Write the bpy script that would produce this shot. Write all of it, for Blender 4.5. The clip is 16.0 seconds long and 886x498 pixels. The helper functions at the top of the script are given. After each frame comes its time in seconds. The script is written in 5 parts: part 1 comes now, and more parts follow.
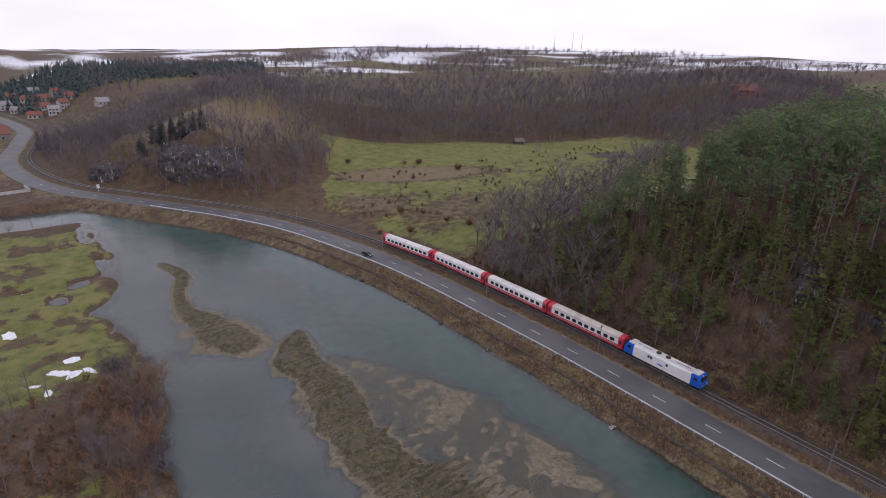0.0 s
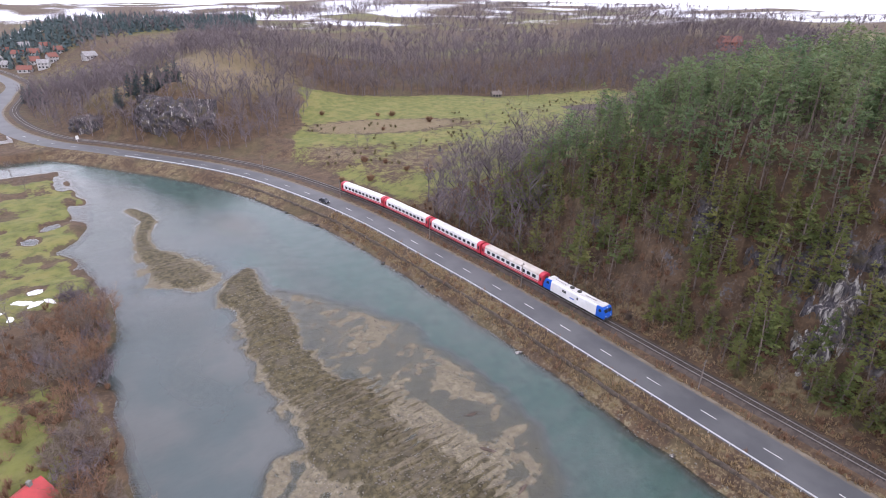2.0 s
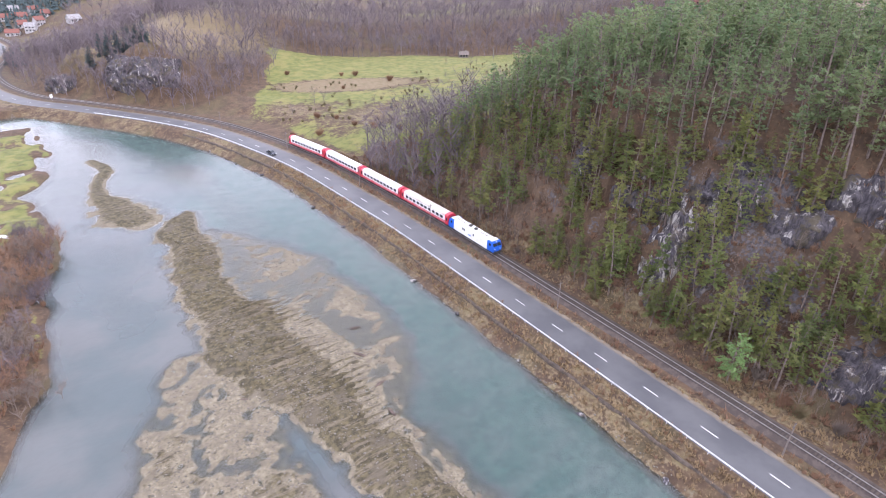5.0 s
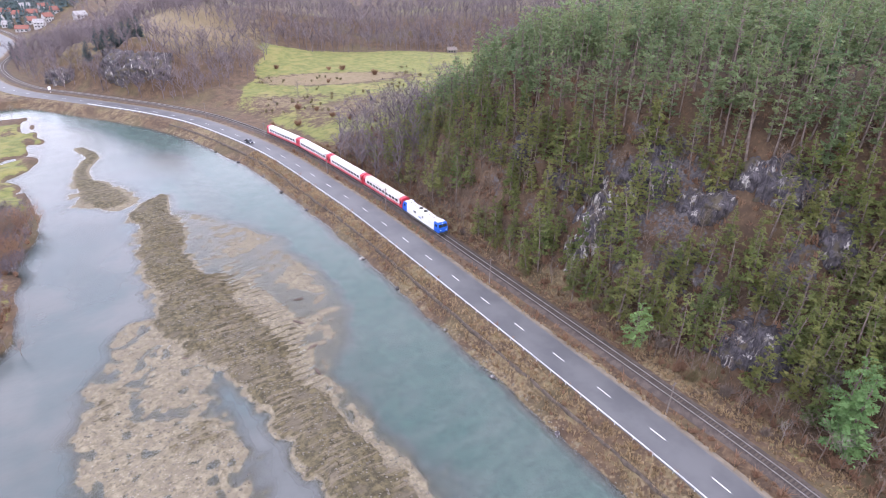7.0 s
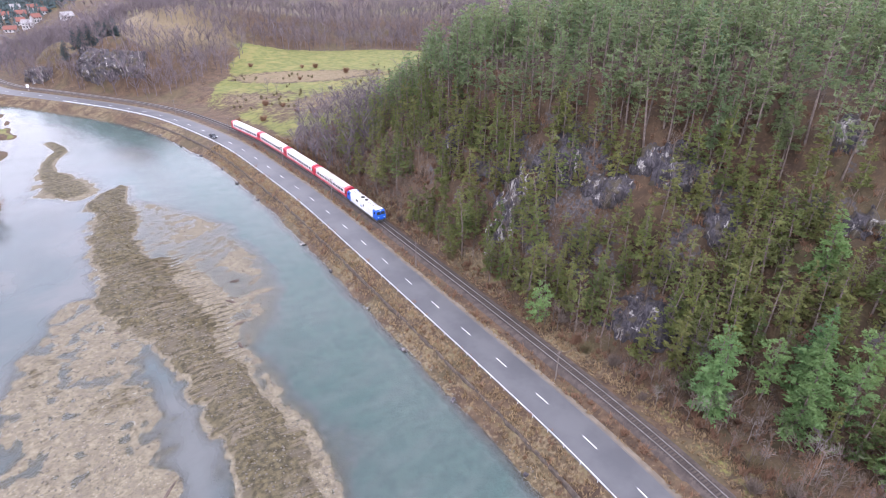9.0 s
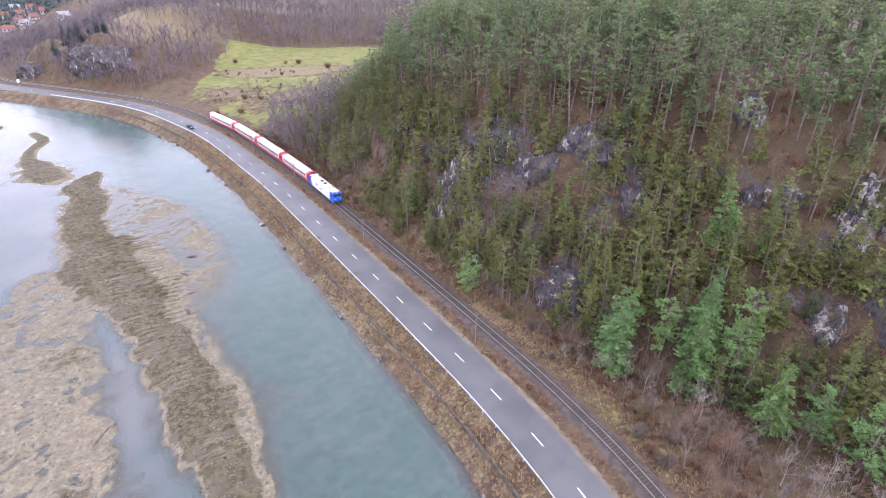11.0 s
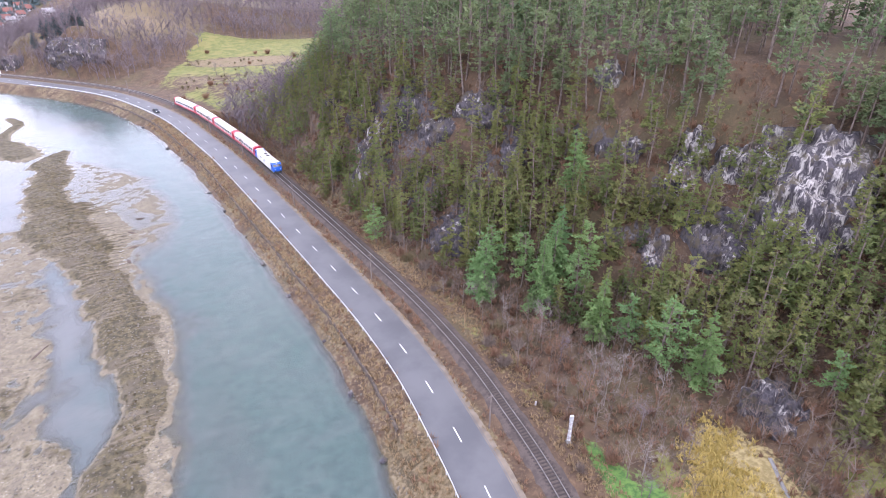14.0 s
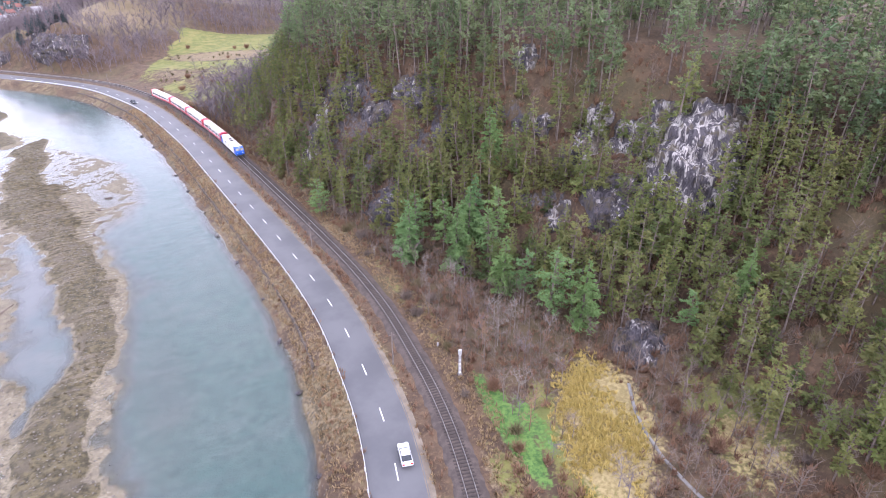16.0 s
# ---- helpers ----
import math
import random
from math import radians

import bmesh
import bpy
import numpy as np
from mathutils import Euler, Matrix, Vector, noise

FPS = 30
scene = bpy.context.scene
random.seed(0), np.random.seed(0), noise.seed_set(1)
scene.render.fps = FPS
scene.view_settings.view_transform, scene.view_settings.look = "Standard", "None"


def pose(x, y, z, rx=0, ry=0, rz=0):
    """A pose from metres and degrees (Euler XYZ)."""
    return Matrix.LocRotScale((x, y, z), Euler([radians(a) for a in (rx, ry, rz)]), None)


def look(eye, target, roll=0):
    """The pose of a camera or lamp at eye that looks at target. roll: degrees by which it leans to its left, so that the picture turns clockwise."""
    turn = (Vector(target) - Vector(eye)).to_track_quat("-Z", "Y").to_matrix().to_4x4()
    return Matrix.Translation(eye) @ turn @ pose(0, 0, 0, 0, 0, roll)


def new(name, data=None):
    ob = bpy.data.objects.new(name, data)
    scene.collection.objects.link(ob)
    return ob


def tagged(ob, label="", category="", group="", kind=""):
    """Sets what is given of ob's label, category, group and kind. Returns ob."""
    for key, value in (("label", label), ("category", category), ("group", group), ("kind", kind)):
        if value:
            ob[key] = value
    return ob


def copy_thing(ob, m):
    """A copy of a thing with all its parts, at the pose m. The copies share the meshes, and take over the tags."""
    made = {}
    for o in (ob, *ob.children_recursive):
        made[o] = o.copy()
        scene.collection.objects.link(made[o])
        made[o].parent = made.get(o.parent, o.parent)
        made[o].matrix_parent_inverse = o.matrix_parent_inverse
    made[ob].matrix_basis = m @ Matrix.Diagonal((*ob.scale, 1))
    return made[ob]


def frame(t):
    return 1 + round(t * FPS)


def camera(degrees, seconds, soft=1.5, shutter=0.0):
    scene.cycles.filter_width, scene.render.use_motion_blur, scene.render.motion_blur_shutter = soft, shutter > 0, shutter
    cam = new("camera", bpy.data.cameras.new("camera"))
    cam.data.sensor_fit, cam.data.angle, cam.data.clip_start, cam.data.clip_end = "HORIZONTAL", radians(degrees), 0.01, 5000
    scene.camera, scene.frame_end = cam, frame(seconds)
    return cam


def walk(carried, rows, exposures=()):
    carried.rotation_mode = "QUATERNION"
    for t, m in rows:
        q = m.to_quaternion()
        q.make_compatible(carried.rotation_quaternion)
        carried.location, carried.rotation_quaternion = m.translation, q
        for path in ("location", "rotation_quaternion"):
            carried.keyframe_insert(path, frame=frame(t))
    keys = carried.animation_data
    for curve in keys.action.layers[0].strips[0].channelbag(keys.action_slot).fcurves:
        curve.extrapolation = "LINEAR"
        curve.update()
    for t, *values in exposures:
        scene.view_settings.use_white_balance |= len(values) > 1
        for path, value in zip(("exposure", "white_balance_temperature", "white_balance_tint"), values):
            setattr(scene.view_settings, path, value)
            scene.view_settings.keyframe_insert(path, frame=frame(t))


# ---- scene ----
cam = camera(75.9, 16.0, 0.65)
PATH = [
    (0, (-3.3, 2.418, 71.608), (-2.144, 3.891, 70.905), 2.1),
    (0.5, (-0.756, -2.588, 71.615), (0.385, -1.119, 70.88), 2.0),
    (1, (1.671, -7.74, 71.639), (2.799, -6.279, 70.868), 2.0),
    (1.5, (3.999, -12.847, 71.673), (5.112, -11.393, 70.87), 1.9),
    (2, (6.175, -18.12, 71.728), (7.275, -16.675, 70.891), 1.9),
    (2.5, (8.26, -23.199, 71.804), (9.348, -21.762, 70.937), 1.8),
    (3, (10.291, -28.346, 71.879), (11.371, -26.923, 70.981), 1.9),
    (3.5, (12.358, -33.36, 71.929), (13.425, -31.939, 71.011), 1.8),
    (4, (14.387, -38.363, 71.956), (15.447, -36.944, 71.027), 1.7),
    (4.2, (15.196, -40.285, 71.963), (16.253, -38.867, 71.03), 1.6),
    (6.3, (23.748, -59.819, 72.176), (24.772, -58.38, 71.237), 1.6),
    (6.5, (24.706, -61.644, 72.169), (25.726, -60.202, 71.23), 1.5),
    (7, (27.365, -66.287, 72.106), (28.368, -64.837, 71.164), 1.4),
    (7.5, (30.075, -70.74, 72.09), (31.069, -69.283, 71.147), 1.3),
    (8, (32.777, -75.274, 72.167), (33.785, -73.826, 71.227), 1.4),
    (8.5, (35.489, -79.563, 72.239), (36.492, -78.11, 71.299), 1.3),
    (9, (38.15, -83.805, 72.248), (39.147, -82.348, 71.308), 1.2),
    (9.2, (39.075, -85.483, 72.203), (40.073, -84.026, 71.265), 1.2),
    (11.3, (47.066, -103.327, 70.04), (48.044, -101.854, 69.106), 0.9),
    (11.5, (47.712, -105.189, 69.975), (48.69, -103.719, 69.036), 0.8),
    (12, (49.028, -110.184, 69.751), (50.016, -108.722, 68.81), 0.7),
    (12.5, (50.246, -115.049, 69.492), (51.231, -113.584, 68.552), 0.6),
    (13, (51.52, -120.198, 69.246), (52.501, -118.731, 68.305), 0.5),
    (13.5, (52.879, -125.34, 69.018), (53.857, -123.87, 68.078), 0.4),
    (14, (54.421, -130.743, 68.838), (55.397, -129.273, 67.895), 0.3),
    (14.5, (55.955, -136.042, 68.695), (56.933, -134.573, 67.752), 0.1),
    (15, (57.489, -141.539, 68.595), (58.466, -140.071, 67.651), 0.1),
    (15.5, (58.951, -146.843, 68.499), (59.927, -145.375, 67.554), -0.1),
    (16, (60.458, -152.294, 68.413), (61.43, -150.827, 67.463), -0.2),
]

# exposure of the clip's camera, which opens up as the sky leaves the picture
EXPOSURES = [(0.0, -0.6, 6150, 25), (1.0, -0.1, 6150, 25), (2.0, 0.5, 6020, 23), (3.0, 0.82, 5940, 23), (4.0, 1.05, 5880, 24), (8.0, 1.09, 5850, 25), (12.0, 1.17, 5790, 27), (16.0, 1.24, 5750, 28)]
walk(cam, [(t, look(eye, target, roll)) for t, eye, target, roll in PATH], EXPOSURES)

# ---- daylight: overcast ----
world = bpy.data.worlds.new("overcast_sky")
scene.world = world
world.use_nodes = True
wt = world.node_tree
wt.nodes.clear()
w_out, w_bg = wt.nodes.new("ShaderNodeOutputWorld"), wt.nodes.new("ShaderNodeBackground")
w_sky, w_mix = wt.nodes.new("ShaderNodeTexSky"), wt.nodes.new("ShaderNodeMix")
w_cloud, w_map, w_co, w_ramp, w_gain = (wt.nodes.new("ShaderNodeTexNoise"), wt.nodes.new("ShaderNodeMapping"), wt.nodes.new("ShaderNodeTexCoord"),
                                        wt.nodes.new("ShaderNodeValToRGB"), wt.nodes.new("ShaderNodeVectorMath"))
SUN_HEIGHT, SUN_TURN = radians(35), radians(200)
w_sky.sky_type, w_sky.sun_disc, w_sky.sun_elevation, w_sky.sun_rotation = "NISHITA", False, SUN_HEIGHT, SUN_TURN
w_map.inputs["Scale"].default_value = (1, 1, 3.5)
w_cloud.inputs["Scale"].default_value, w_cloud.inputs["Detail"].default_value = 2.2, 5
w_ramp.color_ramp.elements[0].position, w_ramp.color_ramp.elements[0].color = 0.35, (0.80, 0.82, 0.87, 1)
w_ramp.color_ramp.elements[1].position, w_ramp.color_ramp.elements[1].color = 0.62, (1.0, 0.99, 0.98, 1)
w_gain.operation, w_gain.inputs[1].default_value = "MULTIPLY", (0.09, 0.09, 0.09)
w_mix.data_type, w_mix.inputs["Factor"].default_value = "RGBA", 0.86
wt.links.new(w_co.outputs["Generated"], w_map.inputs["Vector"])
wt.links.new(w_map.outputs["Vector"], w_cloud.inputs["Vector"])
wt.links.new(w_cloud.outputs["Fac"], w_ramp.inputs["Fac"])
wt.links.new(w_sky.outputs["Color"], w_gain.inputs[0])
wt.links.new(w_gain.outputs["Vector"], w_mix.inputs["A"])
wt.links.new(w_ramp.outputs["Color"], w_mix.inputs["B"])
w_sep, w_rise, w_glow = wt.nodes.new("ShaderNodeSeparateXYZ"), wt.nodes.new("ShaderNodeMapRange"), wt.nodes.new("ShaderNodeVectorMath")
w_rise.inputs["From Min"].default_value, w_rise.inputs["From Max"].default_value = 0.0, 0.6
w_rise.inputs["To Min"].default_value, w_rise.inputs["To Max"].default_value = 1.2, 1.0
w_glow.operation = "SCALE"
wt.links.new(w_co.outputs["Generated"], w_sep.inputs[0])
wt.links.new(w_sep.outputs["Z"], w_rise.inputs["Value"])
wt.links.new(w_mix.outputs["Result"], w_glow.inputs[0])
wt.links.new(w_rise.outputs[0], w_glow.inputs["Scale"])
wt.links.new(w_glow.outputs[0], w_bg.inputs["Color"])
wt.links.new(w_bg.outputs["Background"], w_out.inputs["Surface"])
w_bg.inputs["Strength"].default_value = 1.5
sun = new("sun", bpy.data.lights.new("sun", "SUN"))
sun.data.energy, sun.data.angle, sun.data.color = 1.2, radians(25), (1.0, 0.96, 0.9)
sun.matrix_world = look((0, 0, 100), (-100 * math.sin(SUN_TURN) * -1, -100 * math.cos(SUN_TURN), 100 - 100 * math.tan(SUN_HEIGHT)))


# ---- materials ----
class Nodes:
    """A short way to write node trees."""

    def __init__(self, name):
        self.mat = bpy.data.materials.new(name)
        self.mat.use_nodes = True
        self.tree = self.mat.node_tree
        self.tree.nodes.clear()
        self.out = self.tree.nodes.new("ShaderNodeOutputMaterial")

    def put(self, kind, **inputs):
        node = self.tree.nodes.new("ShaderNode" + kind)
        for key, value in inputs.items():
            self.plug(node.inputs[key.replace("_", " ")], value)
        return node

    def plug(self, socket, value):
        if isinstance(value, bpy.types.NodeSocket):
            self.tree.links.new(value, socket)
        elif isinstance(value, tuple) and len(value) == 3 and socket.type == "RGBA":
            socket.default_value = (*value, 1)
        else:
            socket.default_value = value

    def place(self):
        return self.put("NewGeometry").outputs["Position"]

    def noise(self, scale, detail=4.0, where=None, rough=0.55):
        node = self.put("TexNoise", Scale=scale, Detail=detail, Roughness=rough)
        self.plug(node.inputs["Vector"], where or self.place())
        return node.outputs["Fac"]

    def step(self, value, low, high):
        node = self.put("MapRange")
        node.interpolation_type = "SMOOTHSTEP"
        for i, v in enumerate((value, low, high, 0.0, 1.0)):
            self.plug(node.inputs[i], v)
        return node.outputs["Result"]

    def mix(self, fac, a, b):
        node = self.tree.nodes.new("ShaderNodeMix")
        node.data_type = "RGBA"
        self.plug(node.inputs["Factor"], fac)
        self.plug(node.inputs["A"], a if isinstance(a, bpy.types.NodeSocket) else (*a, 1))
        self.plug(node.inputs["B"], b if isinstance(b, bpy.types.NodeSocket) else (*b, 1))
        return node.outputs["Result"]

    def math(self, op, a, b=0.0):
        node = self.tree.nodes.new("ShaderNodeMath")
        node.operation = op
        self.plug(node.inputs[0], a)
        self.plug(node.inputs[1], b)
        return node.outputs[0]

    def attribute(self, name):
        node = self.put("Attribute")
        node.attribute_name = name
        return node.outputs["Fac"]

    def bump(self, value, strength, distance):
        return self.put("Bump", Height=value, Strength=strength, Distance=distance).outputs["Normal"]

    def surface(self, colour, rough=0.8, metal=0.0, normal=None, **more):
        node = self.put("BsdfPrincipled", Base_Color=colour, Roughness=rough, Metallic=metal, **more)
        if normal:
            self.plug(node.inputs["Normal"], normal)
        self.tree.links.new(node.outputs[0], self.out.inputs["Surface"])
        return self.mat


def plain(name, a, b, scale=3.0, rough=0.7, metal=0.0, bump=0.15, fine=30.0):
    """Two tones of one surface, broken up at two scales, with fine relief."""
    n = Nodes(name)
    coarse, grain = n.noise(scale, 4), n.noise(fine, 3)
    colour = n.mix(n.step(coarse, 0.35, 0.65), a, b)
    colour = n.mix(n.math("MULTIPLY", n.step(grain, 0.4, 0.75), 0.35), colour, tuple(c * 0.6 for c in a))
    return n.surface(colour, rough, metal, n.bump(grain, bump, 0.02))


def ground_material():
    n = Nodes("ground")
    big, mid, small, tiny = n.noise(0.045, 4), n.noise(0.3, 5), n.noise(1.6, 5), n.noise(7.0, 4)
    rough_edge = n.math("MULTIPLY", n.math("SUBTRACT", n.math("ADD", mid, small), 1.0), 0.9)

    def cover(name, low=0.35, high=0.65):
        return n.step(n.math("ADD", n.attribute(name), rough_edge), low, high)

    litter = n.mix(n.step(mid, 0.35, 0.68), (0.054, 0.033, 0.019), (0.104, 0.065, 0.036))
    litter = n.mix(n.math("MULTIPLY", n.step(small, 0.5, 0.66), 0.55), litter, (0.150, 0.098, 0.054))
    litter = n.mix(n.math("MULTIPLY", n.step(tiny, 0.55, 0.7), 0.5), litter, (0.032, 0.024, 0.020))
    litter = n.mix(n.math("MULTIPLY", n.step(big, 0.5, 0.62), 0.35), litter, (0.085, 0.080, 0.032))
    dry = n.mix(n.step(small, 0.3, 0.7), (0.135, 0.097, 0.048), (0.197, 0.153, 0.090))
    dry = n.mix(n.math("MULTIPLY", n.step(mid, 0.45, 0.7), 0.6), dry, (0.104, 0.087, 0.034))
    green = n.mix(n.step(mid, 0.35, 0.65), (0.100, 0.112, 0.026), (0.152, 0.155, 0.040))
    green = n.mix(n.math("MULTIPLY", n.step(n.noise(0.12, 5), 0.5, 0.64), 0.6), green, (0.20, 0.175, 0.055))
    green = n.mix(n.math("MULTIPLY", n.step(small, 0.5, 0.8), 0.45), green, (0.150, 0.125, 0.050))
    lush = n.mix(n.step(small, 0.35, 0.65), (0.045, 0.108, 0.022), (0.105, 0.195, 0.040))
    gravel = n.mix(n.step(small, 0.3, 0.7), (0.128, 0.107, 0.068), (0.240, 0.208, 0.143))
    gravel = n.mix(n.math("MULTIPLY", n.step(n.noise(0.8, 6), 0.45, 0.62), 0.7), gravel, n.mix(tiny, (0.082, 0.067, 0.046), (0.170, 0.143, 0.104)))
    gravel = n.mix(n.math("MULTIPLY", n.step(n.noise(2.6, 5, None, 0.75), 0.52, 0.62), 0.55), gravel, (0.075, 0.060, 0.043))
    stones = n.put("TexVoronoi", Scale=1.5)
    n.plug(stones.inputs["Vector"], n.place())
    gravel = n.mix(n.math("MULTIPLY", n.step(stones.outputs["Distance"], 0.22, 0.1), 0.4), gravel, (0.40, 0.37, 0.33))
    trail = n.put("Mapping", Scale=(0.16, 1.5, 1.0), Rotation=(0, 0, -0.06))
    n.plug(trail.inputs["Vector"], n.place())
    drag = n.noise(1.0, 4, trail.outputs[0])
    mud = n.mix(n.step(n.noise(0.9, 6), 0.35, 0.65), (0.040, 0.033, 0.015), (0.112, 0.092, 0.046))
    mud = n.mix(n.math("MULTIPLY", n.math("MULTIPLY", n.step(drag, 0.48, 0.62), n.step(n.noise(0.07, 3), 0.48, 0.58)), 0.7), mud, (0.160, 0.130, 0.090))
    mud = n.mix(n.math("MULTIPLY", n.step(n.noise(2.2, 5, None, 0.75), 0.53, 0.63), 0.6), mud, (0.034, 0.026, 0.016))
    mud = n.mix(n.math("MULTIPLY", n.step(n.noise(0.25, 5), 0.52, 0.64), 0.7), mud, (0.092, 0.076, 0.052))
    mud = n.mix(n.math("MULTIPLY", n.step(tiny, 0.5, 0.75), 0.4), mud, (0.12, 0.104, 0.08))
    silt = n.mix(n.step(mid, 0.4, 0.6), (0.150, 0.122, 0.098), (0.225, 0.188, 0.150))
    rock = n.mix(n.step(small, 0.35, 0.65), (0.036, 0.032, 0.036), (0.098, 0.090, 0.092))
    rock = n.mix(n.math("MULTIPLY", n.step(n.noise(0.55, 6), 0.58, 0.68), 0.7), rock, (0.22, 0.205, 0.19))
    rock = n.mix(n.step(n.noise(0.9, 5), 0.5, 0.62), rock, litter)
    colour = n.mix(cover("dry"), litter, dry)
    colour = n.mix(cover("green"), colour, green)
    straw = n.mix(n.step(small, 0.35, 0.65), (0.190, 0.148, 0.058), (0.300, 0.240, 0.110))
    colour = n.mix(cover("straw"), colour, straw)
    colour = n.mix(cover("lush"), colour, lush)
    colour = n.mix(cover("gravel"), colour, gravel)
    colour = n.mix(cover("silt"), colour, silt)
    colour = n.mix(cover("mud", 0.3, 0.6), colour, mud)
    colour = n.mix(cover("rock", 0.45, 0.6), colour, rock)
    colour = n.mix(cover("snow", 0.45, 0.6), colour, (0.72, 0.74, 0.78))
    relief = n.math("ADD", n.math("MULTIPLY", small, 0.7), n.math("MULTIPLY", tiny, 0.3))
    return n.surface(colour, 0.92, 0.0, n.bump(relief, 0.8, 0.35))


def water_material():
    n = Nodes("river_water")
    wave = n.put("Mapping", Scale=(0.55, 1.25, 1.0), Rotation=(0, 0, 0.25))
    n.plug(wave.inputs["Vector"], n.place())
    calm = n.step(n.attribute("still"), 0.1, 0.9)
    ripple = n.math("ADD", n.noise(0.55, 2, wave.outputs[0], 0.5), n.math("MULTIPLY", n.noise(0.16, 2), 1.2))
    ripple = n.math("MULTIPLY", ripple, n.math("SUBTRACT", 1.0, n.math("MULTIPLY", calm, 0.95)))
    normal = n.bump(ripple, 0.35, 0.16)
    drift, lane, ripple_shade = n.noise(0.035, 4), n.noise(0.22, 5, wave.outputs[0]), n.noise(1.3, 4, wave.outputs[0], 0.65)
    body = n.mix(n.step(drift, 0.35, 0.65), (0.045, 0.097, 0.084), (0.068, 0.110, 0.097))
    body = n.mix(n.math("MULTIPLY", n.step(lane, 0.45, 0.65), 0.4), body, (0.104, 0.128, 0.120))
    # dark sides of small ripples, painted into the body colour
    body = n.mix(n.math("MULTIPLY", n.step(ripple_shade, 0.46, 0.62), 0.6), body, (0.022, 0.050, 0.047))
    pale = n.mix(n.step(drift, 0.4, 0.6), (0.074, 0.092, 0.095), (0.110, 0.113, 0.111))
    body = n.mix(n.step(n.attribute("sunk"), 0.62, 0.30), body, n.mix(0.6, body, pale))
    # calm part: silty grey, with some of the sky's reflection put into the body colour
    body = n.mix(n.math("MULTIPLY", calm, 0.72), body, pale)
    deep = n.put("BsdfDiffuse", Color=body, Normal=normal)
    clear = n.put("BsdfTransparent", Color=(0.93, 0.97, 0.96))
    inside = n.put("MixShader")
    n.plug(inside.inputs[0], n.attribute("depth"))
    n.plug(inside.inputs[1], clear.outputs[0])
    n.plug(inside.inputs[2], deep.outputs[0])
    gloss = n.put("BsdfGlossy", Roughness=0.16, Normal=normal, Color=(1, 1, 1))
    fresnel = n.put("Fresnel", IOR=1.41, Normal=normal)
    whole = n.put("MixShader")
    n.plug(whole.inputs[0], fresnel.outputs[0])
    n.plug(whole.inputs[1], inside.outputs[0])
    n.plug(whole.inputs[2], gloss.outputs[0])
    n.tree.links.new(whole.outputs[0], n.out.inputs["Surface"])
    return n.mat


def leaf_material(name, dark, light, odd, spread=0.09, thin=0.0):
    n = Nodes(name)
    patch = n.noise(spread, 2)
    single = n.put("NewGeometry").outputs["Random Per Island"]
    own = n.math("FRACT", n.math("ADD", n.put("ObjectInfo").outputs["Random"], n.attribute("own")))
    colour = n.mix(n.math("MULTIPLY", n.math("ADD", n.step(patch, 0.35, 0.65), own), 0.5), dark, light)
    colour = n.mix(n.math("MULTIPLY", n.math("FRACT", n.math("MULTIPLY", own, 7.3)), 0.55), colour, odd)
    colour = n.mix(n.math("MULTIPLY", single, 0.4), colour, tuple(c * 2.2 for c in dark))
    n.surface(colour, 0.75)
    if thin:
        body, glow, both = n.out.inputs["Surface"].links[0].from_socket, n.put("BsdfTranslucent", Color=colour), n.put("MixShader", Fac=thin)
        n.plug(both.inputs[1], body)
        n.plug(both.inputs[2], glow.outputs[0])
        n.tree.links.new(both.outputs[0], n.out.inputs["Surface"])
    return n.mat


def asphalt_material():
    n = Nodes("asphalt")
    grain, patch = n.noise(9.0, 4), n.noise(0.12, 4)
    colour = n.mix(n.step(patch, 0.35, 0.65), (0.072, 0.073, 0.078), (0.104, 0.104, 0.107))
    colour = n.mix(n.math("MULTIPLY", grain, 0.3), colour, (0.07, 0.07, 0.075))
    return n.surface(colour, 0.55, 0.0, n.bump(grain, 0.1, 0.01))


GROUND, WATER_SKIN, ASPHALT = ground_material(), water_material(), asphalt_material()
NEEDLES = leaf_material("pine_needles", (0.060, 0.092, 0.030), (0.205, 0.224, 0.058), (0.225, 0.185, 0.060), 0.2, 0.4)
TOP_NEEDLES = leaf_material("hilltop_pine_needles", (0.082, 0.134, 0.066), (0.205, 0.262, 0.116), (0.240, 0.235, 0.100), 0.2, 0.5)
BLUE_NEEDLES = leaf_material("blue_green_needles", (0.082, 0.160, 0.060), (0.180, 0.285, 0.100), (0.215, 0.280, 0.078), 0.3, 0.4)
# grey-brown twigs; part of the violet cast is distance haze mixed into the colour
TWIGS = leaf_material("bare_twigs", (0.062, 0.050, 0.058), (0.140, 0.114, 0.122), (0.185, 0.148, 0.146))
# dark green with a mild blue distance haze put into the base colour
HAZY_NEEDLES = leaf_material("hazy_far_needles", (0.032, 0.052, 0.056), (0.042, 0.062, 0.062), (0.046, 0.066, 0.060))
RUST_TWIGS = leaf_material("rusty_twigs", (0.108, 0.058, 0.034), (0.185, 0.105, 0.062), (0.23, 0.142, 0.080))
DUN_TWIGS = leaf_material("dun_twigs", (0.085, 0.064, 0.050), (0.135, 0.104, 0.084), (0.17, 0.135, 0.11))
OLIVE_TWIGS = leaf_material("olive_twigs", (0.085, 0.072, 0.034), (0.14, 0.115, 0.055), (0.17, 0.13, 0.07))
GOLD = leaf_material("golden_reeds", (0.29, 0.22, 0.062), (0.43, 0.33, 0.105), (0.34, 0.28, 0.07), 0.4)
STRAW = leaf_material("dry_grass", (0.17, 0.12, 0.065), (0.26, 0.195, 0.10), (0.22, 0.14, 0.07), 0.4)
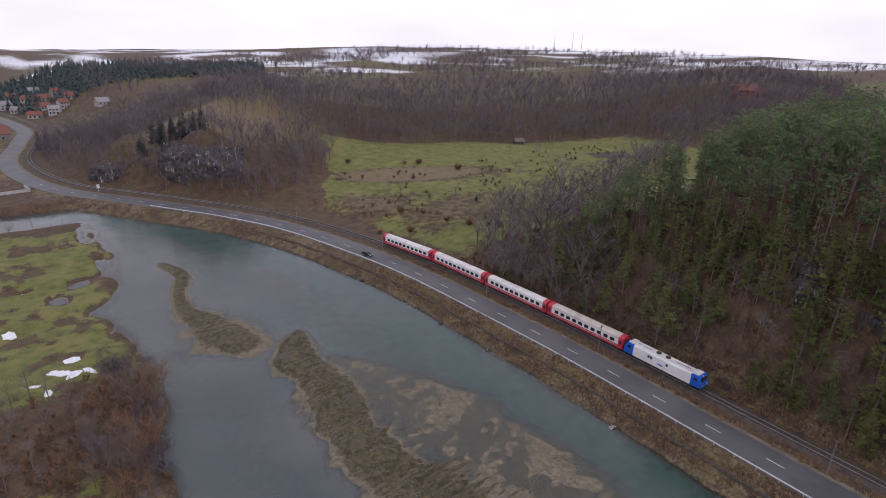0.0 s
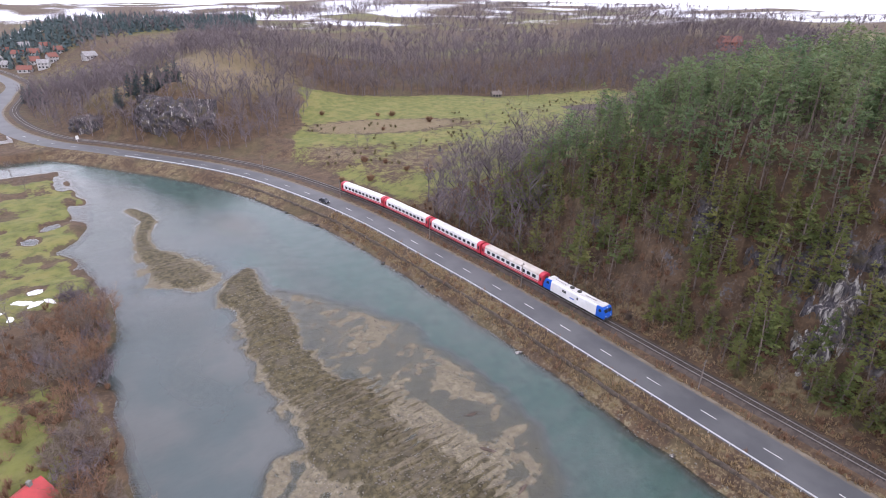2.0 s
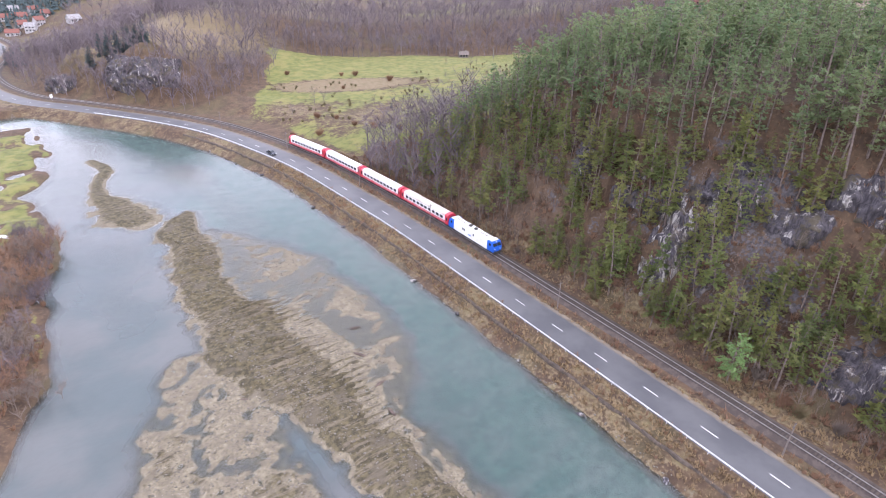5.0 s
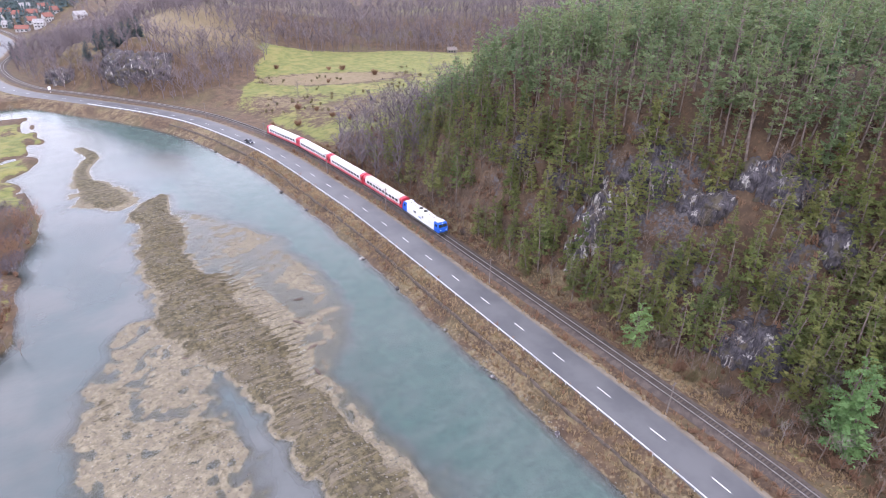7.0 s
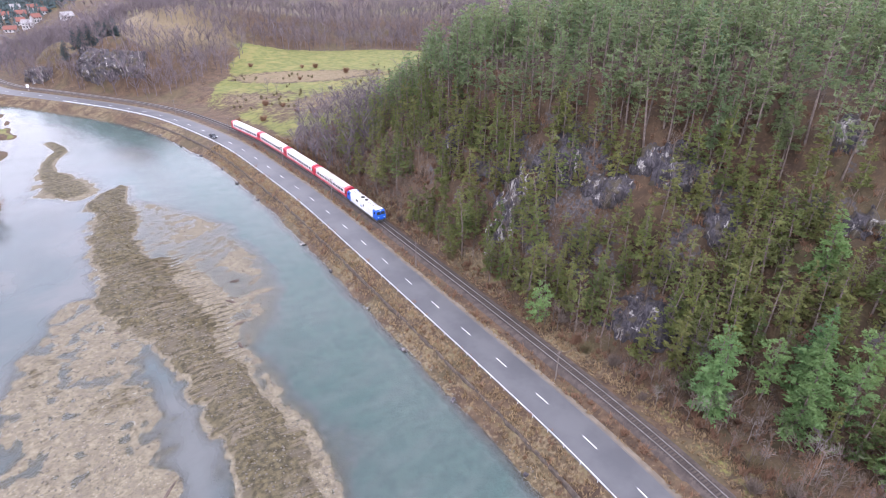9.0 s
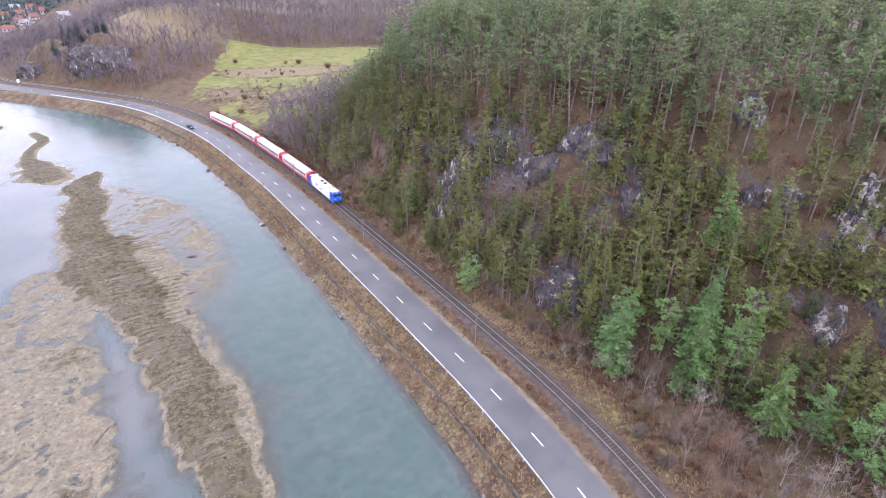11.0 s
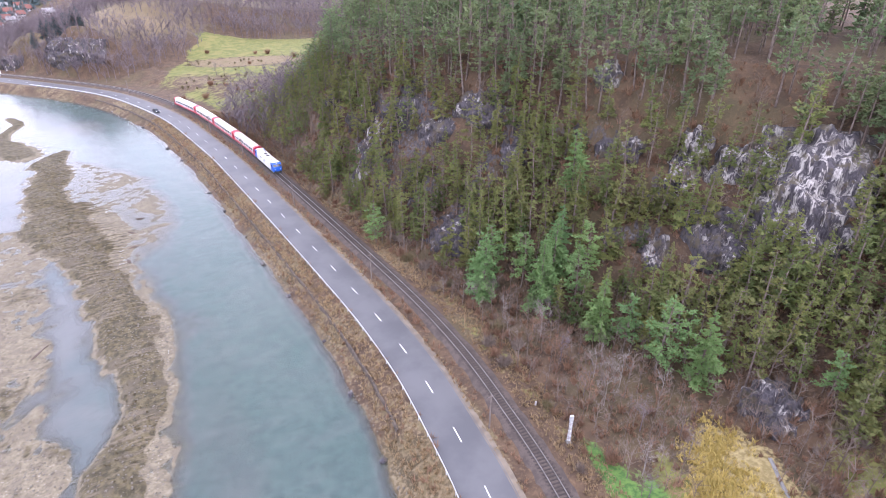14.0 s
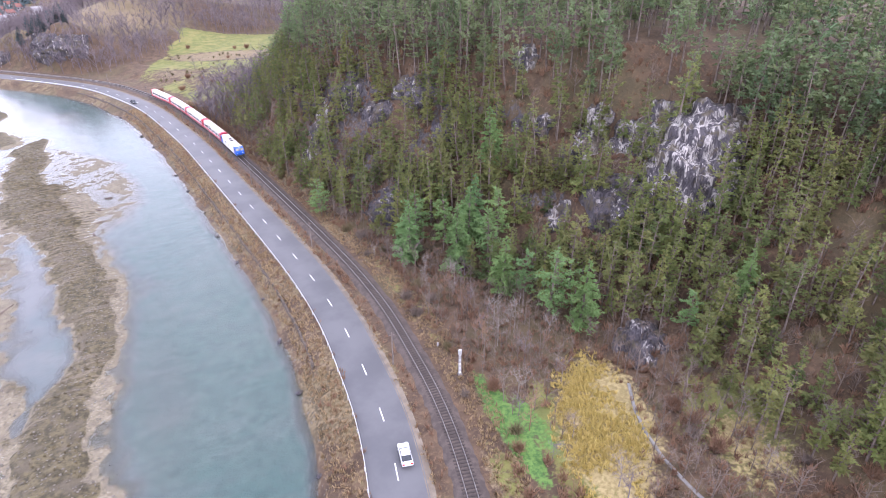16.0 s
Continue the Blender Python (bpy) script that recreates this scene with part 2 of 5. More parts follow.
BARK = plain("pine_bark", (0.12, 0.092, 0.078), (0.20, 0.16, 0.135), 1.5, 0.9)
def rock_material(name, pale):
    n = Nodes(name)
    streak = n.put("Mapping", Scale=(1.0, 1.0, 0.22))
    n.plug(streak.inputs["Vector"], n.place())
    run, crack, grain = n.noise(0.62, 7, streak.outputs[0], 0.72), n.noise(1.9, 6, streak.outputs[0], 0.65), n.noise(5.0, 4)
    colour = n.mix(n.step(crack, 0.35, 0.65), (0.030, 0.026, 0.032), (0.094, 0.084, 0.092))
    colour = n.mix(n.step(run, 0.60 - 0.15 * pale, 0.67 - 0.15 * pale), colour, n.mix(n.step(crack, 0.35, 0.7), (0.20, 0.185, 0.175), (0.52, 0.49, 0.45)))
    colour = n.mix(n.math("MULTIPLY", n.step(n.noise(0.35, 6, None, 0.65), 0.5, 0.62), 0.8), colour, (0.085, 0.070, 0.040))
    colour = n.mix(n.step(crack, 0.36, 0.30), colour, (0.03, 0.027, 0.034))
    return n.surface(colour, 0.9, 0.0, n.bump(n.math("ADD", crack, n.math("MULTIPLY", grain, 0.5)), 0.9, 0.4))


PALE_ROCK, DARK_ROCK = rock_material("pale_limestone", 0.75), rock_material("dark_limestone", 0.3)
SHOULDER = plain("sandy_shoulder", (0.190, 0.158, 0.118), (0.130, 0.106, 0.080), 0.5, 0.95, 0, 0.5, 6.0)
PAINT = plain("road_paint", (0.72, 0.72, 0.70), (0.62, 0.62, 0.60), 2.0, 0.6)
ZINC = plain("galvanised_steel", (0.62, 0.63, 0.64), (0.50, 0.51, 0.52), 1.0, 0.45, 0.4)
RAIL = plain("rail_steel", (0.22, 0.205, 0.195), (0.15, 0.135, 0.125), 1.0, 0.45, 0.4)
BALLAST = plain("ballast", (0.052, 0.040, 0.034), (0.085, 0.066, 0.056), 0.8, 0.95, 0, 0.8, 6.0)
SLEEPER = plain("wooden_sleeper", (0.044, 0.034, 0.029), (0.030, 0.024, 0.021), 3.0, 0.9)
DARK_STONE = plain("dark_wet_stone", (0.050, 0.038, 0.030), (0.105, 0.082, 0.062), 1.2, 0.9, 0, 0.6, 5.0)
POLE = plain("weathered_pole", (0.12, 0.10, 0.09), (0.18, 0.15, 0.13), 2.0, 0.9)
CONCRETE = plain("concrete", (0.22, 0.215, 0.20), (0.16, 0.155, 0.145), 1.0, 0.85)
WHITE_WALL = plain("white_render", (0.42, 0.41, 0.41), (0.30, 0.29, 0.29), 0.6, 0.8)
TILES = plain("red_roof_tiles", (0.20, 0.075, 0.055), (0.15, 0.065, 0.05), 1.0, 0.8)
RED_SHEET = plain("red_sheet_roof", (0.42, 0.045, 0.045), (0.34, 0.04, 0.04), 1.0, 0.5)
GREY_ROOF = plain("grey_roof", (0.20, 0.19, 0.19), (0.30, 0.29, 0.29), 1.0, 0.7)
RED_PAINT = plain("red_coach_paint", (0.50, 0.030, 0.055), (0.42, 0.03, 0.05), 0.6, 0.4, 0, 0.03)
WHITE_PAINT = plain("white_coach_paint", (0.76, 0.76, 0.76), (0.66, 0.66, 0.66), 0.4, 0.4, 0, 0.03)
ROOF_PAINT = plain("coach_roof_paint", (0.70, 0.69, 0.67), (0.56, 0.54, 0.51), 0.35, 0.55, 0, 0.05)
BLUE_PAINT = plain("blue_loco_paint", (0.012, 0.11, 0.56), (0.012, 0.09, 0.46), 0.6, 0.35, 0, 0.03)
DARK = plain("dark_underframe", (0.035, 0.034, 0.033), (0.06, 0.055, 0.05), 1.0, 0.8)
GLASS = plain("dark_window_glass", (0.018, 0.022, 0.028), (0.03, 0.035, 0.04), 1.0, 0.08, 0, 0.0)
LAMP_GLASS = plain("headlight_glass", (0.85, 0.85, 0.80), (0.8, 0.8, 0.76), 1.0, 0.15, 0, 0.0)
CAR_PAINT = plain("silver_car_paint", (0.70, 0.71, 0.72), (0.64, 0.65, 0.66), 0.5, 0.25, 0.2, 0.02)
DARK_CAR = plain("dark_car_paint", (0.05, 0.055, 0.07), (0.04, 0.045, 0.06), 0.5, 0.25, 0.2, 0.02)
RUBBER = plain("tyre_rubber", (0.02, 0.02, 0.02), (0.03, 0.03, 0.03), 2.0, 0.85)
RED_LAMP = plain("red_lamp_glass", (0.45, 0.01, 0.01), (0.4, 0.01, 0.01), 1.0, 0.2)
WITHERED = leaf_material("withered_plants", (0.052, 0.040, 0.018), (0.092, 0.070, 0.032), (0.12, 0.092, 0.045), 0.5)
PEBBLES = leaf_material("river_stones", (0.07, 0.06, 0.045), (0.13, 0.112, 0.088), (0.20, 0.18, 0.15), 0.5)
DRIFTWOOD = plain("driftwood", (0.12, 0.09, 0.07), (0.07, 0.05, 0.04), 1.5, 0.9)
EARTH = plain("ploughed_soil", (0.055, 0.04, 0.035), (0.09, 0.065, 0.055), 1.2, 0.95, 0, 0.6, 4.0)
SNOW = plain("old_snow", (0.80, 0.82, 0.85), (0.68, 0.70, 0.73), 0.8, 0.7)


# ---- plan of the valley ----
def smooth(e0, e1, v):
    k = np.clip((np.asarray(v, float) - e0) / (e1 - e0), 0, 1)
    return k * k * (3 - 2 * k)


def spline(points, step):
    """A smooth curve through the points, resampled at even steps."""
    p = np.array(points, float)
    p = np.vstack([2 * p[0] - p[1], p, 2 * p[-1] - p[-2]])
    out = []
    for i in range(1, len(p) - 2):
        k = np.linspace(0, 1, 40, endpoint=False)[:, None]
        a, b, c, d = p[i - 1], p[i], p[i + 1], p[i + 2]
        out.append(0.5 * (2 * b + (c - a) * k + (2 * a - 5 * b + 4 * c - d) * k ** 2 + (3 * b - a - 3 * c + d) * k ** 3))
    out = np.vstack(out + [p[-2:-1]])
    s = np.r_[0, np.cumsum(np.linalg.norm(np.diff(out, axis=0), axis=1))]
    at = np.arange(0, s[-1], step)
    return np.stack([np.interp(at, s, out[:, k]) for k in range(p.shape[1])], 1)


ROAD = spline([(30, -210), (64, -150), (86, -102), (93.9, -72), (97.1, -47), (98.0, -15), (98.2, 40), (98.0, 76), (96.8, 100), (94, 138),
               (88.5, 168), (78.5, 203), (65, 230), (49, 254), (32, 278), (14, 303), (1, 340), (-4, 387), (3, 440), (7, 510), (-30, 640), (-120, 800)], 3.0)


COARSE = ROAD[::2]


def along(x, y, line=COARSE):
    """Signed distance to the right of a line, and the distance along it."""
    x, y = np.asarray(x, float).ravel(), np.asarray(y, float).ravel()
    a, v = line[:-1], np.diff(line, axis=0)
    size = np.linalg.norm(v, axis=1)
    start = np.r_[0, np.cumsum(size)[:-1]]
    best, side, run = np.full(len(x), 1e9), np.zeros(len(x)), np.zeros(len(x))
    for i in range(len(a)):
        px, py = x - a[i, 0], y - a[i, 1]
        k = np.clip((px * v[i, 0] + py * v[i, 1]) / size[i] ** 2, 0, 1)
        dist = np.hypot(px - k * v[i, 0], py - k * v[i, 1])
        near = dist < best
        best[near] = dist[near]
        side[near] = np.sign(px * v[i, 1] - py * v[i, 0])[near]
        run[near] = start[i] + (k * size[i])[near]
    return best * np.where(side == 0, 1, side), run


def hashed(i, j, seed):
    n = (i * 374761393 + j * 668265263 + seed * 974634777) & 0xFFFFFFFF
    n = ((n ^ (n >> 13)) * 1274126177) & 0xFFFFFFFF
    return ((n ^ (n >> 16)) & 0xFFFF) / 65535.0


def bumps(x, y, size, seed=0, octaves=3):
    """Rolling noise between -1 and 1."""
    total, gain, weight = 0.0, 1.0, 0.0
    for o in range(octaves):
        u, v = np.asarray(x, float) / size, np.asarray(y, float) / size
        i, j = np.floor(u).astype(np.int64), np.floor(v).astype(np.int64)
        fu, fv = u - i, v - j
        fu, fv = fu * fu * (3 - 2 * fu), fv * fv * (3 - 2 * fv)
        n = [[hashed(i + a, j + b, seed + o) for b in (0, 1)] for a in (0, 1)]
        total = total + gain * ((n[0][0] * (1 - fu) + n[1][0] * fu) * (1 - fv) + (n[0][1] * (1 - fu) + n[1][1] * fu) * fv)
        weight, gain, size = weight + gain, gain * 0.5, size * 0.5
    return 2 * total / weight - 1


WATER, TRACK = -3.5, 9.7          # water level; the track's distance from the road's middle
LEFT_BANK = np.array([(-400, -60), (-60, -25), (0, -12), (30, -6), (49, 0), (62, 6), (88, 7.5), (109, 11), (131, 14), (155, 11.5), (171, 7.5), (184, 15), (218, 19), (256, 15.5), (270, 12)], float)
BAR = spline([(48, 129, 2.5), (44, 119, 5.5), (43, 105, 6.2), (41.5, 90, 6.4), (42, 77, 6.8), (44, 62, 8), (44, 48, 9.5), (47.5, 33, 7.5), (49, 22, 5.6), (52, 9, 6), (52.5, -3, 6.2), (52.3, -14, 6.8),
              (53, -27, 4.6), (52, -38, 4.2), (49, -48, 4.2), (45.5, -56, 4.4), (44, -65, 5), (43.5, -75, 6), (42, -110, 7)], 2.0)
SHOAL = spline([(50, 112, 4), (54, 98, 8), (58, 82, 12), (61, 66, 12.5), (62, 50, 12), (61, 38, 10), (58.5, 28, 7), (56, 18, 4), (55.5, 5, 6), (56, -10, 6.5), (55, -28, 6), (51, -48, 6), (47, -60, 7), (46, -80, 8)], 3.0)
FLATS = spline([(30, 52, 6), (29.5, 38, 10), (28.5, 25, 11.5), (28.5, 10, 12.5), (27.5, -8, 13), (26, -25, 13), (25, -45, 14), (24, -72, 14)], 3.0)
ISLAND = spline([(31, 198, 2.2), (34, 185, 3.2), (29.5, 171, 2.4), (28.5, 158, 3.6), (31.5, 147, 6.4), (32.5, 138, 8.6), (35.5, 131, 6)], 2.0)


def ridge(x, y, line):
    """1 on the spine of a gravel bar, 0 at its edge, below 0 outside."""
    best = np.full(np.shape(x), -9.0)
    for px, py, w in line:
        best = np.maximum(best, 1 - np.hypot(x - px, y - py) / w)
    return best


def comb_of(x, y):
    """Ridges that a digger's bucket dragged across the bar, side by side, and how strongly they show."""
    n = bumps(x, y, 9, 5)
    reach = bumps(0 * x, y, 2.3, 37, 2)
    spine = np.interp(y, BAR[::-1, 1], BAR[::-1, 0])
    on = smooth(12, 22, y) * smooth(112, 98, y) * smooth(-3, 2, x - spine + 5 * n) * smooth(-0.5, 0.1, bumps(x, y, 8, 67, 2)) * smooth(64, 57, x - 5 * reach - 0.05 * np.abs(y - 40))
    return np.sin((y - 0.06 * x) * 3.3 + 1.5 * n + 1.4 * bumps(x, y, 4, 17, 2)) * on


def hill_cover(x, y, u):
    """How far up the wooded crag's slope a place lies: 0 at the foot, 1 on the top."""
    foot = np.interp(y, [-170, -110, -75, -45, -25, 0, 20, 60, 90], [55, 37, 24, 13, 9, 5, 4, 5, 8])
    wide = np.interp(y, [-110, -70, -31, -15, 10, 34, 70, 110], [62, 56, 44, 40, 29, 25, 31, 36])
    return (u - foot) / wide


def height(x, y, fine=True):
    shape = np.shape(x)
    x, y = np.asarray(x, float).ravel(), np.asarray(y, float).ravel()
    d, s = along(x, y)
    u = d - TRACK
    n1, n2, n3 = bumps(x, y, 40, 3), bumps(x, y, 9, 5), bumps(x, y, 2.6, 7, 2)
    # hillside and meadow to the right of the railway
    land = 0.3 + 0.055 * np.maximum(u - 4, 0) * smooth(4, 30, u)
    land = np.minimum(land, 8 + 0.006 * np.maximum(u - 140, 0))
    k = hill_cover(x, y, u)
    top = np.interp(y, [-220, -120, -60, 0, 45, 75, 105, 140], [30, 36, 43, 43, 41, 35, 18, 2])
    slope = np.clip(k, 0, 1)
    crag = top * (0.62 * slope + 0.38 * smooth(0, 1, slope)) + 0.05 * np.maximum(u - 75, 0) * (top > 20)
    crag = crag + np.sin(np.pi * slope) * (4.2 * bumps(x, y, 17, 11, 3) + (1.6 * n3 if fine else 0)) * smooth(2, 20, top)
    crag = crag + np.sin(np.pi * slope) ** 2 * 2.2 * (np.floor(crag / 7) * 7 + 3.5 - crag) / 3.5 * (bumps(x, y, 22, 23, 2) > -0.1)
    land = land + np.where(u > 3, np.maximum(crag, 0) * smooth(-20, 10, 160 - u + 60 * (y < 60)), 0)
    # bank with bare woods beyond the meadow, and the plateau behind it
    v = (x - 188) * 0.39 + (y - 288) * 0.92 + 6 * n1
    land = land + np.where(u > 0, 15 * smooth(0, 60, v) + 0.012 * np.maximum(v - 60, 0) * smooth(1500, 300, v), 0) * smooth(60, 130, x + 0.15 * (y - 290))
    # rounded grassy hill above the bend
    bump = 23 * np.exp(-((x - 98 - 0.1 * (y - 330)) / 58) ** 2 - ((y - 332) / 50) ** 2) + 11 * np.exp(-((x - 60) / 24) ** 2 - ((y - 285) / 18) ** 2)
    land = land + np.where(u > 0, bump * smooth(4, 22, u), 0)
    cliff = 9 * np.exp(-((s - 492) / 15) ** 4) + 6 * np.exp(-((s - 553) / 9) ** 4)
    land = land + np.where((u > 5) & (y > 240), cliff * smooth(7, 13, u + 1.5 * n2) * smooth(48, 22, u), 0)
    land = land + np.where(u > 0, 24 * np.exp(-((x - 455) / 110) ** 2 - ((y - 195) / 120) ** 2), 0)
    land = land + (0.5 * n2 + 1.2 * n1) * smooth(6, 30, u) * (1 - 0.7 * smooth(140, 190, y))
    # road and railway bench, then the bank down to the water
    bench = np.where(u > -2.6, 0.25, np.where(d < -5, 0, 0.0))
    right = -(d + 5.0)
    edge = 6.6 + 0.9 * n2
    step = smooth(3.1, 3.6, right) * smooth(-90, -70, y)
    bank = -0.95 * np.clip(right / 3.2, 0, 1) - 0.75 * step - (1.8 + 0.75 * (1 - smooth(-90, -70, y))) * np.clip((right - 3.4) / (edge - 3.4), 0, None) ** 0.9
    bank = bank + 0.3 * n3 * smooth(0.5, 3, right) * smooth(edge + 2, edge, right)
    # river bed with its shoals, gravel flats, bar and island
    n4 = bumps(x, y, 1.2, 15, 2)
    bed = WATER - 1.15 - 1.1 * np.exp(-((d + 18) / 8) ** 2) + 0.55 * smooth(52, 34, x) + 0.25 * n2 - 0.15 * n1
    for cx, cy, rx, ry, deep_at in ((57, 165, 10, 13, 0.3), (27, 114, 9, 14, 0.32), (44, 150, 9, 9, 0.6), (22, 88, 7, 16, 0.4)):
        bed = bed + np.maximum(WATER - deep_at - bed, 0) * np.exp(-((x - cx) / rx) ** 2 - ((y - cy) / ry) ** 2)
    comb = comb_of(x, y)
    bar, isle = ridge(x + 1.4 * bumps(x, y, 17, 87, 2), y, BAR) + 0.40 * n2 + 0.26 * n3 + 0.12 * n4 + 0.22 * comb, ridge(x, y, ISLAND) + 0.4 * n2 + 0.3 * n3
    shoal = smooth(-0.3, 0.3, ridge(x, y, SHOAL) + 0.25 * n2 + 0.12 * n3)
    bank_of = -0.055 + 0.12 * n2 + 0.11 * n3 + 0.08 * n4 + 0.42 * np.exp(-((x - 67.3) / 1.9) ** 2 - ((y - 56) / 5.5) ** 2) + 0.34 * smooth(-0.9, -0.1, bar) * smooth(8, 24, y) * smooth(70, 52, y)
    bank_of = bank_of + 0.16 * smooth(-0.6, 0, bar) * smooth(10, 0, y)
    bed = bed + np.maximum(WATER + bank_of - bed, 0) * shoal
    flat = smooth(-0.35, 0.2, ridge(x, y, FLATS) + 0.3 * n2 + 0.1 * n3)
    bed = bed + np.maximum(WATER + 0.12 + 0.14 * n2 + 0.17 * n3 + 0.15 * n4 - bed, 0) * flat
    bed = np.maximum(bed, WATER + np.clip(1.5 * bar, -1.5, 0.85) + 0.3 * comb * smooth(-0.7, 0.1, bar))
    bed = np.maximum(bed, WATER + np.clip(1.3 * isle, -1.5, 0.6))
    bed = np.where(bed > WATER - 0.3, bed + (0.05 + 0.22 * smooth(0.2, 0.7, bed - WATER)) * n3 + 0.10 * n4, bed)
    # low land on the far bank
    inland = np.interp(y, LEFT_BANK[:, 0], LEFT_BANK[:, 1]) + 2.2 * n2 - x
    north = np.minimum(20 - x, y - 285 + 0.15 * np.minimum(x, 0))
    inland = np.maximum(np.where(y > 262, -20, np.minimum(inland, (262 - y) * 0.7)), north)
    low = WATER + np.clip(0.22 * inland, -1.4, 1.0 + 0.6 * smooth(10, 40, inland)) + (0.75 * n2 + 0.3 * n3 - 0.12) * smooth(-1, 3, inland) * smooth(60, 30, inland)
    for cx, cy, rx, ry in ((12.8, 241, 2.2, 7), (14.5, 209, 1.8, 6), (6.5, 194, 3.5, 2.6), (0.5, 184, 3, 4), (-8, 196, 4, 2)):
        low = low - 1.7 * np.exp(-((x - cx) / rx) ** 2 - ((y - cy) / ry) ** 2)
    low = low + smooth(60, 400, inland) * 10
    bed = np.where(inland > -6, np.maximum(bed, low), bed)
    z = np.where(d > -5, bench, np.maximum(np.maximum(bank, bed), -9))
    z = np.where((d < -5) & (y > 285), np.maximum(z, np.minimum(-0.2, low + 2.5)), z)
    z = np.where(u > 3.2, np.maximum(land, -1), z)
    z = np.where((u > 2.4) & (u <= 3.2), 0.1, z)
    # country towards the horizon
    far = np.hypot(x, y)
    z = z + smooth(650, 1000, far) * (8 * bumps(x, y, 420, 31, 2) + 14 * smooth(-0.2, 0.5, np.arctan2(x, y) - 0.25) - 22 * smooth(0.6, 0.1, np.arctan2(x, y))) - smooth(1300, 4500, far) * 120
    return z.reshape(shape)


# ---- mesh helpers ----
def mesh_of(name, verts, faces, mats, which=None, flat=True):
    """A mesh from arrays; faces all have the same number of corners."""
    verts, faces = np.asarray(verts, np.float32), np.asarray(faces, np.int32)
    me = bpy.data.meshes.new(name)
    n, c = faces.shape
    me.vertices.add(len(verts))
    me.vertices.foreach_set("co", verts.ravel())
    me.loops.add(n * c)
    me.loops.foreach_set("vertex_index", faces.ravel())
    me.polygons.add(n)
    me.polygons.foreach_set("loop_start", np.arange(0, n * c, c, dtype=np.int32))
    for m in mats:
        me.materials.append(m)
    if which is not None:
        me.polygons.foreach_set("material_index", np.asarray(which, np.int32))
    me.update(calc_edges=True)
    if not flat:
        me.shade_smooth()
    return me


def part(name, bm, material, parent=None, label=""):
    """Link a bmesh as one mesh object, under a thing or a part if one is given."""
    me = bpy.data.meshes.new(name)
    bm.to_mesh(me)
    bm.free()
    me.materials.append(material)
    ob = new(name, me)
    if parent:
        ob.parent = parent
    return tagged(ob, label)


def child(name, me, parent, m=None, label=""):
    ob = new(name, me)
    ob.parent = parent
    if m is not None:
        ob.matrix_basis = m
    return tagged(ob, label)


def box(bm, x0, x1, y0, y1, z0, z1, bevel=0.0):
    made = bmesh.ops.create_cube(bm, size=1, matrix=Matrix.LocRotScale(((x0 + x1) / 2, (y0 + y1) / 2, (z0 + z1) / 2), None, (x1 - x0, y1 - y0, z1 - z0)))["verts"]
    if bevel:
        edges = list({e for v in made for e in v.link_edges})
        bmesh.ops.bevel(bm, geom=edges, offset=bevel, segments=2, affect="EDGES")
    return bm


def rod(bm, a, b, r0, r1=None, sides=6):
    a, b = Vector(a), Vector(b)
    m = Matrix.Translation((a + b) / 2) @ (b - a).to_track_quat("Z", "Y").to_matrix().to_4x4()
    bmesh.ops.create_cone(bm, cap_ends=True, segments=sides, radius1=r0, radius2=r0 if r1 is None else r1, depth=(b - a).length, matrix=m)
    return bm


def prism(bm, outline, y0, y1):
    """An outline of (x, z) drawn out along y."""
    a = [bm.verts.new((x, y0, z)) for x, z in outline]
    b = [bm.verts.new((x, y1, z)) for x, z in outline]
    n = len(outline)
    for i in range(n):
        bm.faces.new((a[i], a[(i + 1) % n], b[(i + 1) % n], b[i]))
    bm.faces.new(a[::-1])
    bm.faces.new(b)
    bmesh.ops.recalc_face_normals(bm, faces=bm.faces[:])
    return bm


def offset_line(line, d, z=0.0):
    """A line at distance d to the right of another, with a height."""
    v = np.gradient(line[:, :2], axis=0)
    v /= np.linalg.norm(v, axis=1)[:, None]
    return np.column_stack([line[:, 0] + v[:, 1] * d, line[:, 1] - v[:, 0] * d, np.full(len(line), z)])


def sweep(profile, line):
    """A strip whose cross-section is given as (distance to the right, height)."""
    rings = np.stack([offset_line(line, d, z) for d, z in profile], 1)
    n, c = rings.shape[:2]
    i, j = np.meshgrid(np.arange(n - 1), np.arange(c - 1), indexing="ij")
    a = (i * c + j).ravel()
    return rings.reshape(-1, 3), np.stack([a, a + 1, a + c + 1, a + c], 1)


def thing(name, m, label, category, group=""):
    ob = new(name)
    ob.matrix_basis = m
    return tagged(ob, label, category, group)


# ---- ground ----
def ticks(stops):
    out = []
    for a, b, step in stops:
        out += list(np.arange(a, b, step))
    return np.array(out + [stops[-1][1]])


def grow(a, b, n):
    return list(a + (b - a) * (np.linspace(0, 1, n) ** 2.2))


xs = np.unique(np.r_[grow(-60, -4600, 26), ticks([(-60, -15, 2.5), (-15, 14, 1.2), (14, 76, 0.8), (76, 150, 1.15), (150, 200, 2.0), (200, 460, 5.0)]), grow(460, 4600, 26)])
ys = np.unique(np.r_[grow(-190, -4600, 16), ticks([(-190, -120, 2.5), (-120, 10, 1.15), (10, 106, 0.5), (106, 160, 1.15), (160, 300, 2.0), (300, 640, 5.0)]), grow(640, 4600, 30)])
GX, GY = np.meshgrid(xs, ys, indexing="ij")
GZ = height(GX, GY)
GD, GS = (a.reshape(GX.shape) for a in along(GX, GY))
GU = GD - TRACK
gi, gj = np.meshgrid(np.arange(len(xs) - 1), np.arange(len(ys) - 1), indexing="ij")
ga = (gi * len(ys) + gj).ravel()
